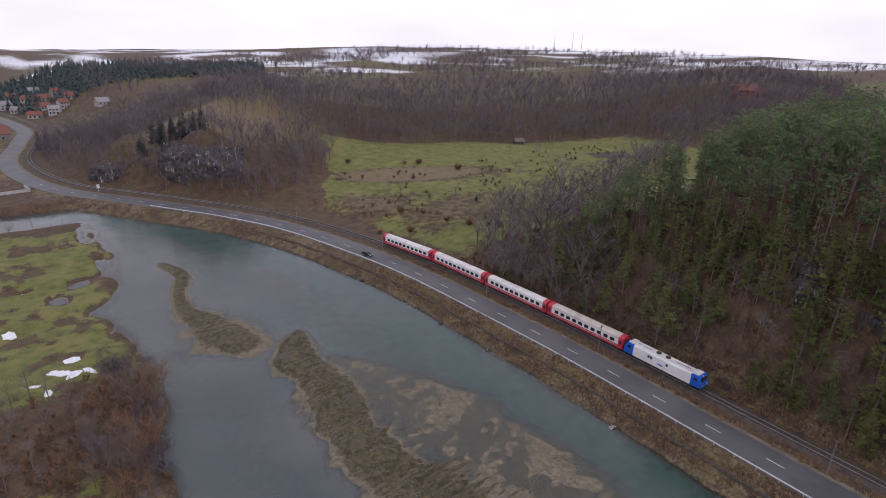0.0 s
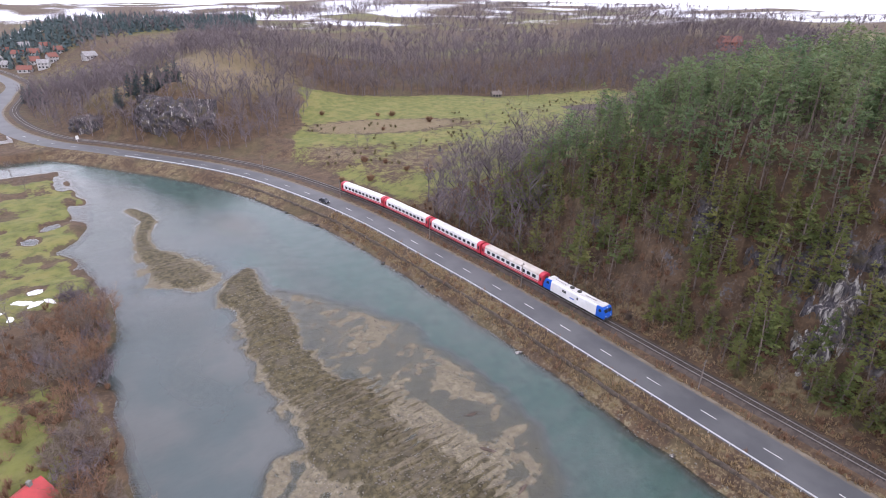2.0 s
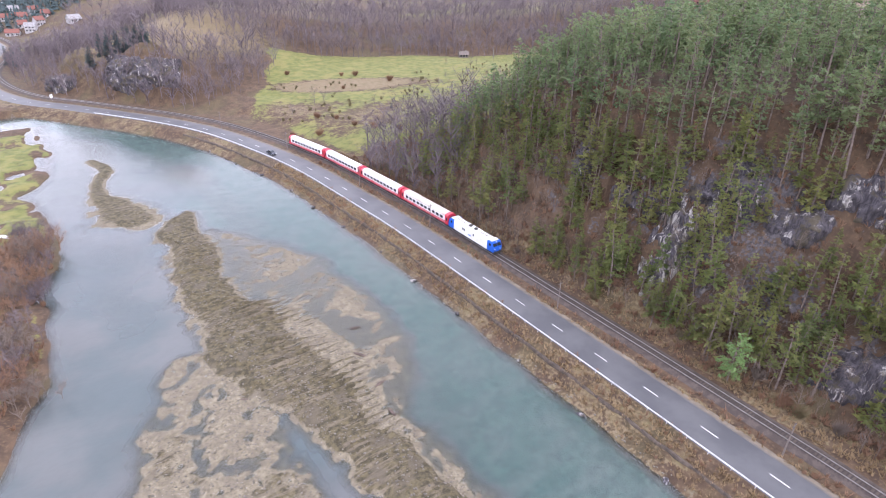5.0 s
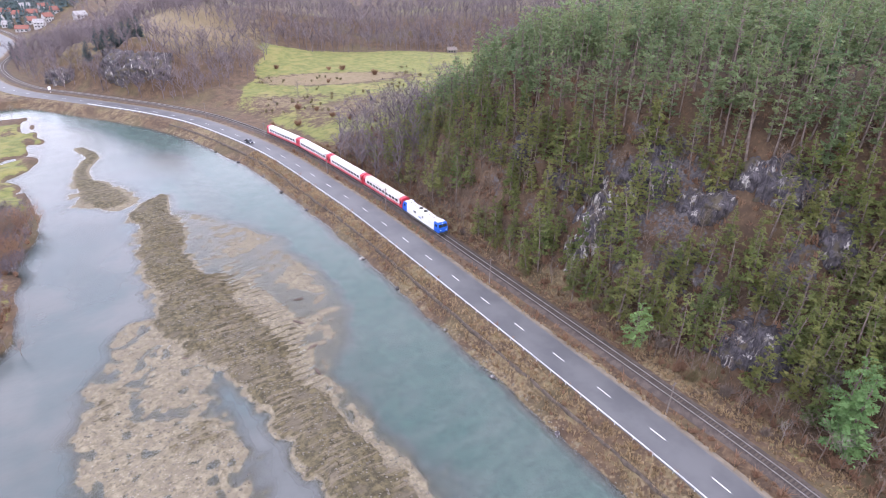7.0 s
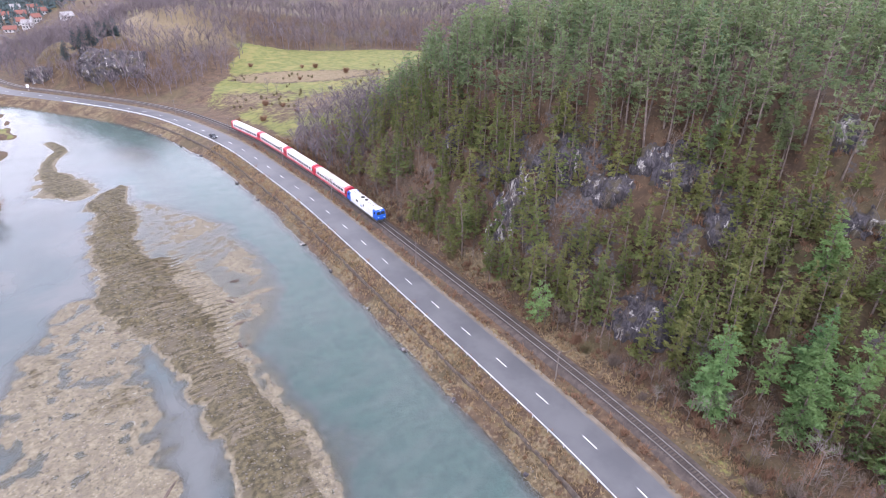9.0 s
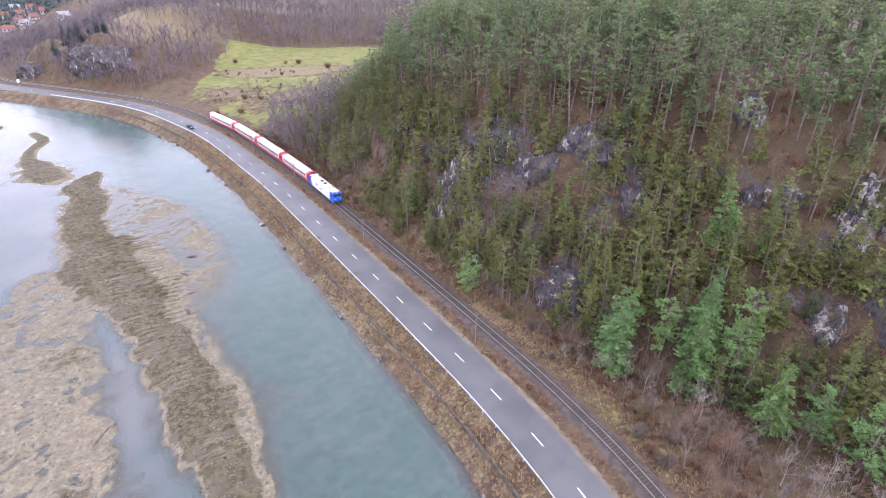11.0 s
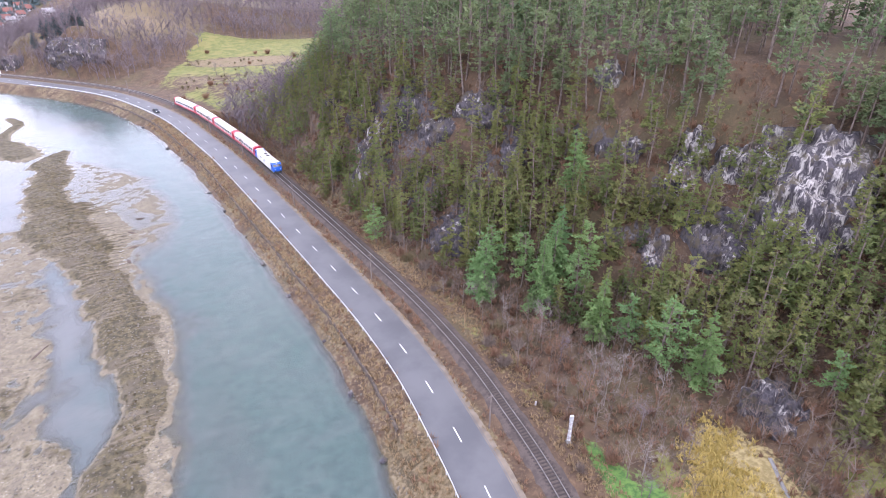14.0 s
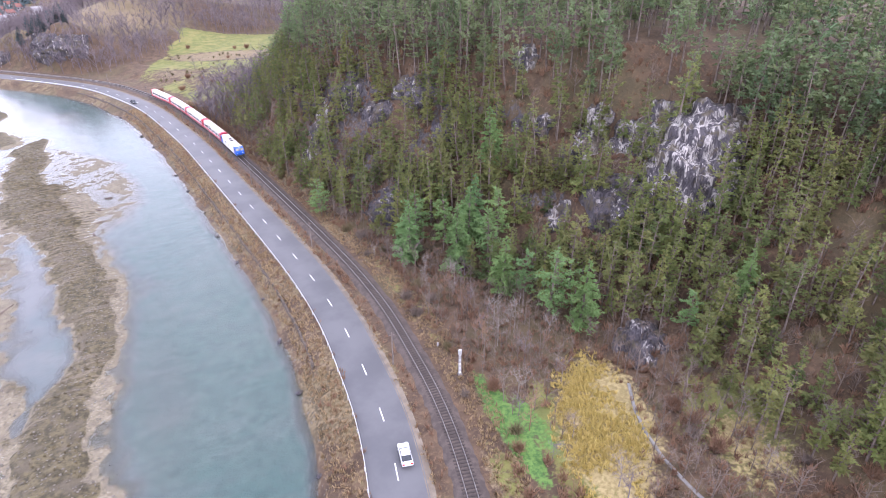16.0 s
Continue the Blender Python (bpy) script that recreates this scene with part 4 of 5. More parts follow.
tx, ty, tz = strewn(5, 34000, 108, 250, -185, 130, pine_wood, 2.3)
t_rise = hill_cover(tx, ty, along(tx, ty)[0] - TRACK)
few = (t_rise < 0.85) | (np.random.default_rng(4).random(len(tx)) < 0.42)
tx, ty, tz, t_rise = tx[few], ty[few], tz[few], t_rise[few]
near = np.argsort(np.hypot(tx - 85, (ty + 45) * 0.7))[:300]
chosen = np.zeros(len(tx), bool)
chosen[near] = True
rng = np.random.default_rng(77)
for i in near:
    on_slope = t_rise[i] < 0.7
    size = rng.uniform(0.6, 1.2) if on_slope else rng.uniform(0.8, 1.1)
    kind = int(rng.choice([1, 3, 4, 5, 8, 9] if on_slope else [0, 2, 6, 7, 9, 4]))
    tree = thing("pine_tree", pose(tx[i], ty[i], tz[i], rng.normal(0, 3), rng.normal(0, 3), rng.uniform(0, 360)) @ Matrix.Scale(size, 4),
                 "slender dark green pine growing on the steep slope" if on_slope else "tall dark green pine with a bare lower trunk", "tree", "pines on the crag")
    meshes = PINE_MESH[kind] if on_slope else TOP_MESH[kind]
    child("trunk", meshes[0], tree)
    child("crown", meshes[1], tree)
for i, (px, py) in enumerate(BLUE_AT):
    size = rng.uniform(0.85, 1.1) if i < 13 else rng.uniform(0.6, 0.8)
    tree = thing("blue_green_pine", pose(px, py, float(height(np.array([px]), np.array([py]))[0]), 0, 0, rng.uniform(0, 360)) @ Matrix.Scale(size, 4), "bushy blue-green pine at the foot of the crag", "tree", "blue-green pines by the railway")
    child("trunk", BLUE_MESH[i % 4][0], tree)
    child("crown", BLUE_MESH[i % 4][1], tree)
low = ~chosen & (t_rise < 0.7)
high = ~chosen & (t_rise >= 0.7)
planted("slope_pines", SMALL, tx[low], ty[low], tz[low], [BARK, NEEDLES], 3, 0.6, 1.2, "young pines scattered over the steep slope", "trees")
planted("pine_wood", THIN, tx[high], ty[high], tz[high], [BARK, TOP_NEEDLES], 3, 0.8, 1.1, "dense dark pine wood on the hilltop", "trees")


def far_conifers(x, y, u):
    return (u > 8) * smooth(580, 610, y + 0.1 * np.abs(x - 180)) * smooth(760, 730, y) * smooth(230, 190, x - 0.35 * (y - 600)) * smooth(-60, -20, x)


def fir(seed, tall=11.0, wide=2.6):
    """A small far-off fir: a trunk and drooping boughs, as arrays."""
    rng = np.random.default_rng(seed)
    tri = []
    for i in range(7):
        k = i / 7
        for a in rng.uniform(0, 6.28, 5):
            r, z = wide * (1.05 - k) * rng.uniform(0.7, 1.2), tall * (0.1 + 0.85 * k)
            side = np.array((-math.sin(a), math.cos(a), 0)) * r * 0.55
            tip = np.array((math.cos(a) * r, math.sin(a) * r, z - 0.25 * r))
            tri.append(np.array([tip - side, tip + side, (0, 0, z + 0.16 * tall)]))
    v = np.vstack(tri)
    return stem([(0, 0, -0.4), (0, 0, tall * 0.9)], [0.18, 0.03], 4), (v, np.arange(len(v)).reshape(-1, 3))


fx, fy, fz = strewn(15, 9000, -60, 330, 560, 780, far_conifers, 5.2)
FAR_PINES = [fir(400 + i, 10 + i % 3) for i in range(5)]
planted("conifer_ridge", FAR_PINES, fx, fy, fz, [BARK, HAZY_NEEDLES], 7, 0.75, 1.1, "dark conifer wood on a far ridge", "trees")

# leafless woods
BARE = [(bare_tree(20 + i, 8 + i % 3, 0.5, 4, 2.4),) for i in range(6)]
FAR_BARE = [(bare_tree(30 + i, 7 + i % 3, 0.6, 1, 4.5),) for i in range(4)]
HEDGE_GAP = spline([(120, 104, 15), (134, 130, 19), (170, 148, 19), (225, 158, 12), (315, 185, 8)], 4.0)
SHRUBS = [(shrub(40 + i, 2.0, 20),) for i in range(5)]
BRUSH = [(shrub(50 + i, 1.5, 8),) for i in range(5)]


def bare_wood(x, y, u):
    v = (x - 188) * 0.39 + (y - 288) * 0.92
    bank = smooth(-4, 4, v + 70 * smooth(316, 336, x) * (y > 165)) * smooth(95, 55, v) * (u > 10) * smooth(90, 130, x)
    grass = np.exp(-((x - 96 - 0.1 * (y - 330)) / 52) ** 2 - ((y - 326) / 40) ** 2)
    hill = (u > 6) * smooth(235, 262, y - 0.1 * (x - 60)) * smooth(140, 118, x) * smooth(0.62, 0.4, grass + 0.1 * bumps(x, y, 15, 71)) * smooth(460, 400, y) * smooth(125, 105, x - 0.6 * (y - 250))
    gap = (u > 3) * smooth(-0.05, 0.3, ridge(x, y, HEDGE_GAP) + 0.2 * bumps(x, y, 12, 73))
    return np.clip(np.maximum(np.maximum(bank, hill), gap), 0, 1)


bx, by, bz = strewn(6, 42000, 0, 560, 85, 480, bare_wood, 4.0)
planted("bare_wood", BARE, bx, by, bz, [TWIGS], 4, 0.7, 1.6, "leafless brown woods on the slopes", "trees")


def far_trees(x, y, u):
    v = (x - 188) * 0.39 + (y - 288) * 0.92
    return (u > 10) * smooth(80, 110, v) * np.clip(0.12 + 0.9 * bumps(x, y, 70, 81, 2), 0.03, 1) * smooth(1100, 300, v)


fx, fy, fz = strewn(16, 20000, 60, 1100, 250, 1100, far_trees, 6)
planted("far_woods", FAR_BARE, fx[:2400], fy[:2400], fz[:2400], [TWIGS], 8, 0.9, 1.5, "scattered leafless trees and hedges on the far plateau", "trees")


def gold_patch(x, y):
    return np.maximum(blob(x, y, 117.5, -110.5, 6.5, 15, -0.65), 0.8 * blob(x, y, 111, -117, 4, 9, -0.5))


def lush_strip(x, y):
    return np.maximum(blob(x, y, 106, -102.5, 2.6, 15, -0.22), 0.75 * blob(x, y, 109.5, -104, 3.4, 12, -0.22))


def scrub(x, y, u):
    k = hill_cover(x, y, u)
    foot = (u > 3.4 + 3 * smooth(-10, -30, y)) * (y < 140) * smooth(1.2, 0.8, k) * (0.5 + 0.4 * smooth(0.3, 0.0, k)) * (1 - np.clip(3 * lush_strip(x, y), 0, 1))
    south = (u > 14) * (y < -95) * 0.5 * (1 - np.clip(3 * gold_patch(x, y), 0, 1)) * (1 - np.clip(3 * lush_strip(x, y), 0, 1))
    west = (x < np.interp(y, LEFT_BANK[:, 0], LEFT_BANK[:, 1])) * (x > -30) * smooth(135, 122, y) * (0.25 + 0.5 * smooth(96, 108, y) + 0.3 * smooth(84, 74, y))
    verge = (u > -4.8) * (u < -3) * 0.16
    return np.clip(np.maximum(np.maximum(foot, south), np.maximum(west, verge)), 0, 1) * (1 - np.clip(3 * gold_patch(x, y), 0, 1))


sx, sy, sz = strewn(8, 22000, -30, 175, -170, 150, scrub, 1.6)
planted("scrub", SHRUBS, sx, sy, sz, [RUST_TWIGS], 5, 0.45, 1.35, "rust-brown leafless scrub", "shrubs")


SAPLINGS = [(bare_tree(70 + i, 4.5 + i % 3, 0.42, 3, 1.5),) for i in range(5)]


def saplings(x, y, u):
    k = hill_cover(x, y, u)
    near_foot = smooth(0.3, 0.05, k) * smooth(-140, -120, y) * 0.85
    return (u > 6) * (k < 1.05) * (y < 128) * np.clip(0.12 + near_foot + 0.7 * smooth(15, 55, y) * smooth(0.55, 0.25, k), 0, 1) * (1 - np.clip(3 * gold_patch(x, y), 0, 1))


sx, sy, sz = strewn(38, 8000, 108, 175, -165, 130, saplings, 1.9)
planted("bare_saplings", SAPLINGS, sx, sy, sz, [DUN_TWIGS], 25, 0.6, 1.35, "leafless brown saplings between the pines", "trees")


def meadow_scrub(x, y, u):
    low_part = smooth(225, 200, y - 0.2 * (x - 110)) * 0.30 + 0.8 * blob(x, y, 156, 233, 40, 10, -0.42)
    return (u > 8) * (y > 150) * smooth(330, 300, x) * np.clip(low_part * (0.1 + 1.5 * bumps(x, y, 14, 77, 2)), 0.0, 1) * 0.6


sx, sy, sz = strewn(28, 9000, 100, 320, 150, 285, meadow_scrub, 2.0)
planted("meadow_scrub", SHRUBS, sx, sy, sz, [OLIVE_TWIGS], 15, 0.35, 1.2, "low olive-brown shrubs scattered over the meadow", "shrubs")



def brush(x, y, u):
    k = hill_cover(x, y, u)
    return np.clip((u > 3.2 + 3.3 * smooth(-10, -30, y)) * (k < 1.0) * (y < 130) * (0.9 - 0.35 * smooth(0.5, 1, k)) + (u < -13.5) * (u > -20.5) * 0.25 + (u > -5.0) * (u < -2.7) * 0.85 + (u > 14) * (y < -92) * (x < 160) * 0.9, 0, 1) * (1 - np.clip(3 * gold_patch(x, y), 0, 1)) * (1 - np.clip(3 * lush_strip(x, y), 0, 1))


sx, sy, sz = strewn(18, 26000, 78, 185, -170, 140, brush, 1.1)
planted("brushwood", BRUSH, sx, sy, sz, [RUST_TWIGS], 9, 0.4, 1.2, "grey-brown brushwood covering the slope", "shrubs")

TUFTS = [(tuft(60 + i),) for i in range(4)]


def tussocks(x, y, u):
    return np.clip(((u < -4.6) & (u > -5.2)) * 0.5 + ((u < -14.8) & (u > -20)) * 0.6  + ((u > 3) & (u < 9)) * 0.6, 0, 1)


gx, gy, gz = strewn(9, 80000, 60, 128, -150, 150, tussocks)
planted("dry_grass", TUFTS, gx, gy, gz, [STRAW], 6, 0.6, 1.3, "tussocks of dry straw-coloured grass", "grass")


def reeds(x, y, u):
    return np.clip(2 * gold_patch(x, y), 0, 1) * smooth(-0.5, 0.15, bumps(x, y, 5, 29, 2))


gx, gy, gz = strewn(19, 15000, 98, 135, -135, -90, reeds)
planted("golden_reeds", TUFTS, gx, gy, gz, [GOLD], 10, 0.7, 1.5, "golden dry reeds beside the railway", "grass")


def pebble(seed):
    rng = np.random.default_rng(seed)
    v = np.array([(1, 0, 0), (0, 1, 0), (-1, 0, 0), (0, -1, 0), (0, 0, 0.6), (0, 0, -0.4)], float) * rng.uniform(0.6, 1.2, (6, 1)) + rng.normal(0, 0.1, (6, 3))
    f = np.array([(0, 1, 4), (1, 2, 4), (2, 3, 4), (3, 0, 4), (1, 0, 5), (2, 1, 5), (3, 2, 5), (0, 3, 5)])
    return v, f


def shore(x, y, u):
    z = height(x, y)
    return (u < -19.5) * (x > 10) * smooth(WATER - 0.25, WATER + 0.05, z) * smooth(150, 90, y)


gx, gy, gz = strewn(20, 24000, 12, 92, -110, 150, shore)
planted("river_stones", [(pebble(k),) for k in range(6)], gx, gy, gz, [PEBBLES], 11, 0.08, 0.34, "loose pebbles and cobbles on the gravel bars", "stones")


def bar_grass(x, y, u):
    return np.clip(1.4 * ridge(x, y, BAR[::2]), 0, 0.9) * (bumps(x, y, 6, 95) > -0.25)


gx, gy, gz = strewn(21, 14000, 25, 66, -110, 135, bar_grass)
planted("bar_grass", TUFTS, gx, gy, gz - 0.05, [WITHERED], 12, 0.3, 0.75, "low withered brown plants on the gravel bar", "grass")



def beside(y, d):
    """A place d metres to the right of the road's middle, and the road's heading there."""
    k = int(np.argmin(np.abs(ROAD[:200, 1] - y)))
    p, v = ROAD[k], ROAD[k + 1] - ROAD[k - 1]
    v = v / np.linalg.norm(v)
    return p[0] + v[1] * d, p[1] - v[0] * d, math.degrees(math.atan2(v[1], v[0]))


# ---- rock faces on the slopes ----
def level(x, y):
    return float(height(np.array([float(x)]), np.array([float(y)]))[0])


def rock_face(x, y, wide, tall, material, seed, label):
    """A craggy cliff face with ledges, cracks and a ragged rim, set into the slope."""
    z = level(x, y)
    gx, gy = (level(x + 4, y) - level(x - 4, y)) / 8, (level(x, y + 4) - level(x, y - 4)) / 8
    lean = 90 - math.degrees(math.atan(max(0.4, math.hypot(gx, gy)))) - 12
    turn = math.degrees(math.atan2(gy, gx))
    rows, cols = 38, 38
    v = []
    for i in range(rows):
        for j in range(cols):
            a, b = j / (cols - 1) * 2 - 1, i / (rows - 1) * 2 - 1
            py, pz = a * wide * 0.88, b * tall * 0.85
            rim = 1.0 - 2.6 * (a * a + b * b) ** 1.3 + 0.95 * noise.fractal(Vector((py * 0.26 + seed * 9, pz * 0.17, seed)), 0.7, 2.0, 4)
            crack = abs(noise.noise(Vector((py * 0.55 + seed * 3, pz * 0.16, seed * 2.0))))
            ledge = noise.cell(Vector((py * 0.35 + seed, pz * 0.45 + seed, 0.5))) * 0.9
            fine = noise.fractal(Vector((py * 0.9, pz * 0.6, seed * 4.0)), 0.8, 2.0, 3)
            v.append((-(2.5 * max(rim, -2.4) + 1.5 * min(crack, 0.4) + 0.6 * ledge + 0.35 * fine) + 0.7, py + 0.3 * fine, pz + 0.3 * fine))
    f = [(i * cols + j, i * cols + j + 1, (i + 1) * cols + j + 1, (i + 1) * cols + j) for i in range(rows - 1) for j in range(cols - 1)]
    rim = [j for j in range(cols)] + [i * cols + cols - 1 for i in range(1, rows)] + [(rows - 1) * cols + j for j in range(cols - 2, -1, -1)] + [i * cols for i in range(rows - 2, 0, -1)]
    at = len(v)
    v += [(8.0, v[k][1] * 0.8, v[k][2] * 0.8) for k in rim]
    f += [(rim[k], at + k, at + (k + 1) % len(rim), rim[(k + 1) % len(rim)]) for k in range(len(rim))]
    ob = new("rock_face", mesh_of("rock_face", v, f, [material]))
    ob.matrix_basis = pose(x, y, z, 0, lean, turn)
    return tagged(ob, label, "rock")


PALE, DUSK = "pale limestone cliff face streaked with grey", "dark violet-grey limestone crag in the slope"
for k, (x, y, wide, tall, pale) in enumerate(ROCKS):
    rock_face(x, y, wide, tall, PALE_ROCK if pale else DARK_ROCK, k + 1, PALE if pale else DUSK)


# ---- single leafless trees ----
def lone_tree(name, x, y, tall, seed, material, label, spread=0.36):
    v, f = bare_tree(seed, tall, spread, 9)
    trunk = 4 * 2 * 2
    ob = thing(name, pose(x, y, level(x, y)), label, "tree")
    child("trunk", mesh_of("trunk", v[:12], f[:trunk], [material]), ob)
    child("crown", mesh_of("crown", v[12:], f[trunk:] - 12, [material]), ob)


PALE_BARK = plain("pale_bark", (0.26, 0.23, 0.21), (0.18, 0.15, 0.13), 1.0, 0.9)
for k, (x, y, tall) in enumerate([(120.5, -66, 8), (122, -84.5, 8), (119.2, -100.5, 6), (126, -90, 6), (129, -131, 5), (135, -123, 5), (117, -60, 5), (113.5, -42, 5), (138, -133, 6)]):
    lone_tree("bare_tree", x, y, tall, 500 + k, PALE_BARK, "small leafless tree with pale bark beside the railway")
for k, (x, y, tall) in enumerate([(-9, 131, 9), (-6, 128, 8), (-12, 126, 9), (-3, 122, 7), (2.5, 238, 7), (-1, 255, 8), (9, 262, 7), (-8, 246, 7), (-2, 116, 8), (4, 100, 8), (-13, 118, 8), (-16, 112, 9), (-10, 108, 7), (-7, 115, 8), (-14, 104, 8), (-5, 106, 6), (-18, 124, 9), (-15, 131, 8), (-3, 127, 6), (-20, 106, 8), (-9, 101, 6), (-22, 118, 9)]):
    lone_tree("bare_tree", x, y, tall, 520 + k, POLE, "dark leafless tree on the low river bank")
for k, (x, y, tall) in enumerate([(128.5, 210, 8), (132, 207, 7), (231, 220, 7), (112, 197, 6), (240, 226, 5), (222, 232, 5), (262, 236, 5), (150, 190, 6), (140, 178, 6), (206, 210, 4), (216, 200, 5)]):
    lone_tree("bare_tree", x, y, tall, 540 + k, POLE, "leafless fruit tree standing in the meadow")

rng = np.random.default_rng(91)
for k in range(26):
    x, y, _ = beside(-38 - 3.0 * k + rng.uniform(-2, 2), TRACK + rng.uniform(8, 19) + 0.09 * k)
    lone_tree("bare_tree", x, y, rng.uniform(4, 8), 800 + k, (PALE_BARK, TWIGS, RUST_TWIGS)[k % 3], ("small leafless tree with pale bark beside the railway", "leafless grey-brown sapling at the foot of the crag", "leafless rust-brown sapling at the foot of the crag")[k % 3], 0.42)


def bush(x, y, size, material, label, seed):
    v, f = shrub(seed, 2.0, 190 if size > 2 else 110, 0.008 if size > 2 else 0.014)
    ob = new("bush", mesh_of("bush", v * np.array((size * 1.3, size * 1.3, size)), f, [material]))
    ob.location = (x, y, level(x, y))
    tagged(ob, label, "bush")


for k, (x, y, size) in enumerate([(137, 264, 1.8), (170, 247, 2.2), (163, 250, 1.6), (180, 226, 2.4), (152, 226, 1.4), (120, 188, 2.0), (126, 181, 1.5), (113, 171, 2.0), (104, 178, 1.6), (133, 160, 2.2), (141, 152, 2.0), (128, 168, 1.6)]):
    bush(x, y, size * 0.8, RUST_TWIGS, "round leafless brown bush in the meadow", 600 + k)
for k, (x, y, size) in enumerate([(10, 127, 1.0), (9, 121, 1.2), (6, 117, 1.3), (8, 112, 0.9), (6, 104, 1.2), (3, 100, 1.1), (7, 98, 0.9), (2, 92, 0.8), (1, 76, 1.1), (2, 70, 0.9), (0, 63, 1.2), (3, 59, 0.9), (7, 133, 0.9), (-5, 86, 0.7), (9, 140, 0.6), (4, 84, 0.7), (3, 121, 1.0), (-1, 112, 0.8), (1, 105, 0.9), (-4, 103, 0.7)]):
    sprout = np.random.default_rng(640 + k)
    stems = []
    for n_ in range(14):
        sv, sf = bare_tree(640 + 20 * k + n_, sprout.uniform(3.0, 6.0) * size, 0.55, 8, 2.0)
        stems.append((sv + np.array((sprout.normal(0, 2.1), sprout.normal(0, 2.5), -0.2)), sf))
    willow = new("willow_bush", mesh_of("willow_bush", *joined(stems), [(TWIGS, RUST_TWIGS, DUN_TWIGS)[k % 3]]))
    willow.location = (x, y, level(x, y))
    tagged(willow, "tall leafless willow bush on the river bank", "bush")

rng = np.random.default_rng(31)
for k in range(70):
    if k < 34:
        x, y = rng.uniform(119, 150), rng.uniform(-148, -94)
    else:
        x, y, _ = beside(rng.uniform(-100, 60), TRACK + rng.uniform(4.5, 10))
    if blob(np.array([x]), np.array([y]), 117, -111, 6, 14, -0.65)[0] > 0.15 or math.hypot(x - 106.5, y + 88) < 4:
        continue
    bush(x, y, rng.uniform(0.7, 1.5), (RUST_TWIGS, DUN_TWIGS, OLIVE_TWIGS)[k % 3], ("rusty leafless bush beside the railway", "grey-brown leafless bush on the slope", "olive-brown thorny bush on the slope")[k % 3], 700 + k)

SPRUCE_MESH = [(BLUE_MESH[k][0], mesh_of("crown", *BLUE_PINE[k][1], [HAZY_NEEDLES])) for k in (0, 3)]
HILL_CONIFERS = [(66, 292), (61, 295), (70, 291), (65, 298), (57, 298), (72, 287), (62, 302), (68, 302), (74, 294), (58, 303), (70, 298), (54, 304), (48, 302), (15.5, 398), (20, 392), (12, 405), (154, 181)]
for k, (x, y) in enumerate(HILL_CONIFERS):
    tree = thing("spruce_tree", pose(x, y, level(x, y), 0, 0, 37 * k) @ Matrix.Scale(0.2 if k == 16 else 0.72, 4), "dark spruce among the bare woods", "tree", "spruces on the hill")
    child("trunk", SPRUCE_MESH[k % 2][0], tree)
    child("crown", SPRUCE_MESH[k % 2][1], tree)
for k, (x, y) in enumerate([(326, 831), (340, 840), (352, 846), (366, 857), (372, 850), (270, 755), (260, 748), (282, 765), (250, 742)]):
    tree = thing("spruce_tree", pose(x, y, level(x, y), 0, 0, 51 * k) @ Matrix.Scale(1.0 + 0.1 * (k % 4), 4), "dark spruce standing on the skyline", "tree", "spruces on the skyline")
    child("trunk", PINE_MESH[(1, 3, 4)[k % 3]][0], tree)
    child("crown", PINE_MESH[(1, 3, 4)[k % 3]][1], tree)


# ---- train ----
def hull(half, z0, z1, arch):
    """Cross-section of a vehicle's roof from the eaves up."""
    pts = [(half, z0), (half, z1)]
    for i in range(1, 8):
        a = math.pi * i / 8
        pts.append((half * math.cos(a), z1 + arch * math.sin(a) ** 0.8))
    return pts + [(-half, z1), (-half, z0)]


def shared(name, bm, material):
    me = bpy.data.meshes.new(name)
    bm.to_mesh(me)
    bm.free()
    me.materials.append(material)
    return me


def bogie(parent, y, wheel_mesh, axle=1.25):
    frame_part = part("bogie", box(bmesh.new(), -1.05, 1.05, y - 1.7, y + 1.7, 0.35, 0.8, 0.06), DARK, parent)
    for wy in (y - axle, y + axle):
        for wx in (-0.75, 0.75):
            child("wheel", wheel_mesh, frame_part, pose(wx, wy, 0.46, 0, 90, 0))


WHEEL = shared("wheel", rod(bmesh.new(), (0, 0, -0.07), (0, 0, 0.07), 0.46, 0.46, 14), DARK)
PANE = shared("window_pane", box(bmesh.new(), -0.02, 0.02, -0.62, 0.62, -0.45, 0.45, 0.015), GLASS)
DOOR_PANE = shared("door_window", box(bmesh.new(), -0.02, 0.02, -0.26, 0.26, -0.5, 0.5, 0.015), GLASS)
ROOF_DIRTY = plain("sooty_roof_paint", (0.42, 0.36, 0.30), (0.55, 0.50, 0.45), 0.3, 0.6, 0, 0.05)


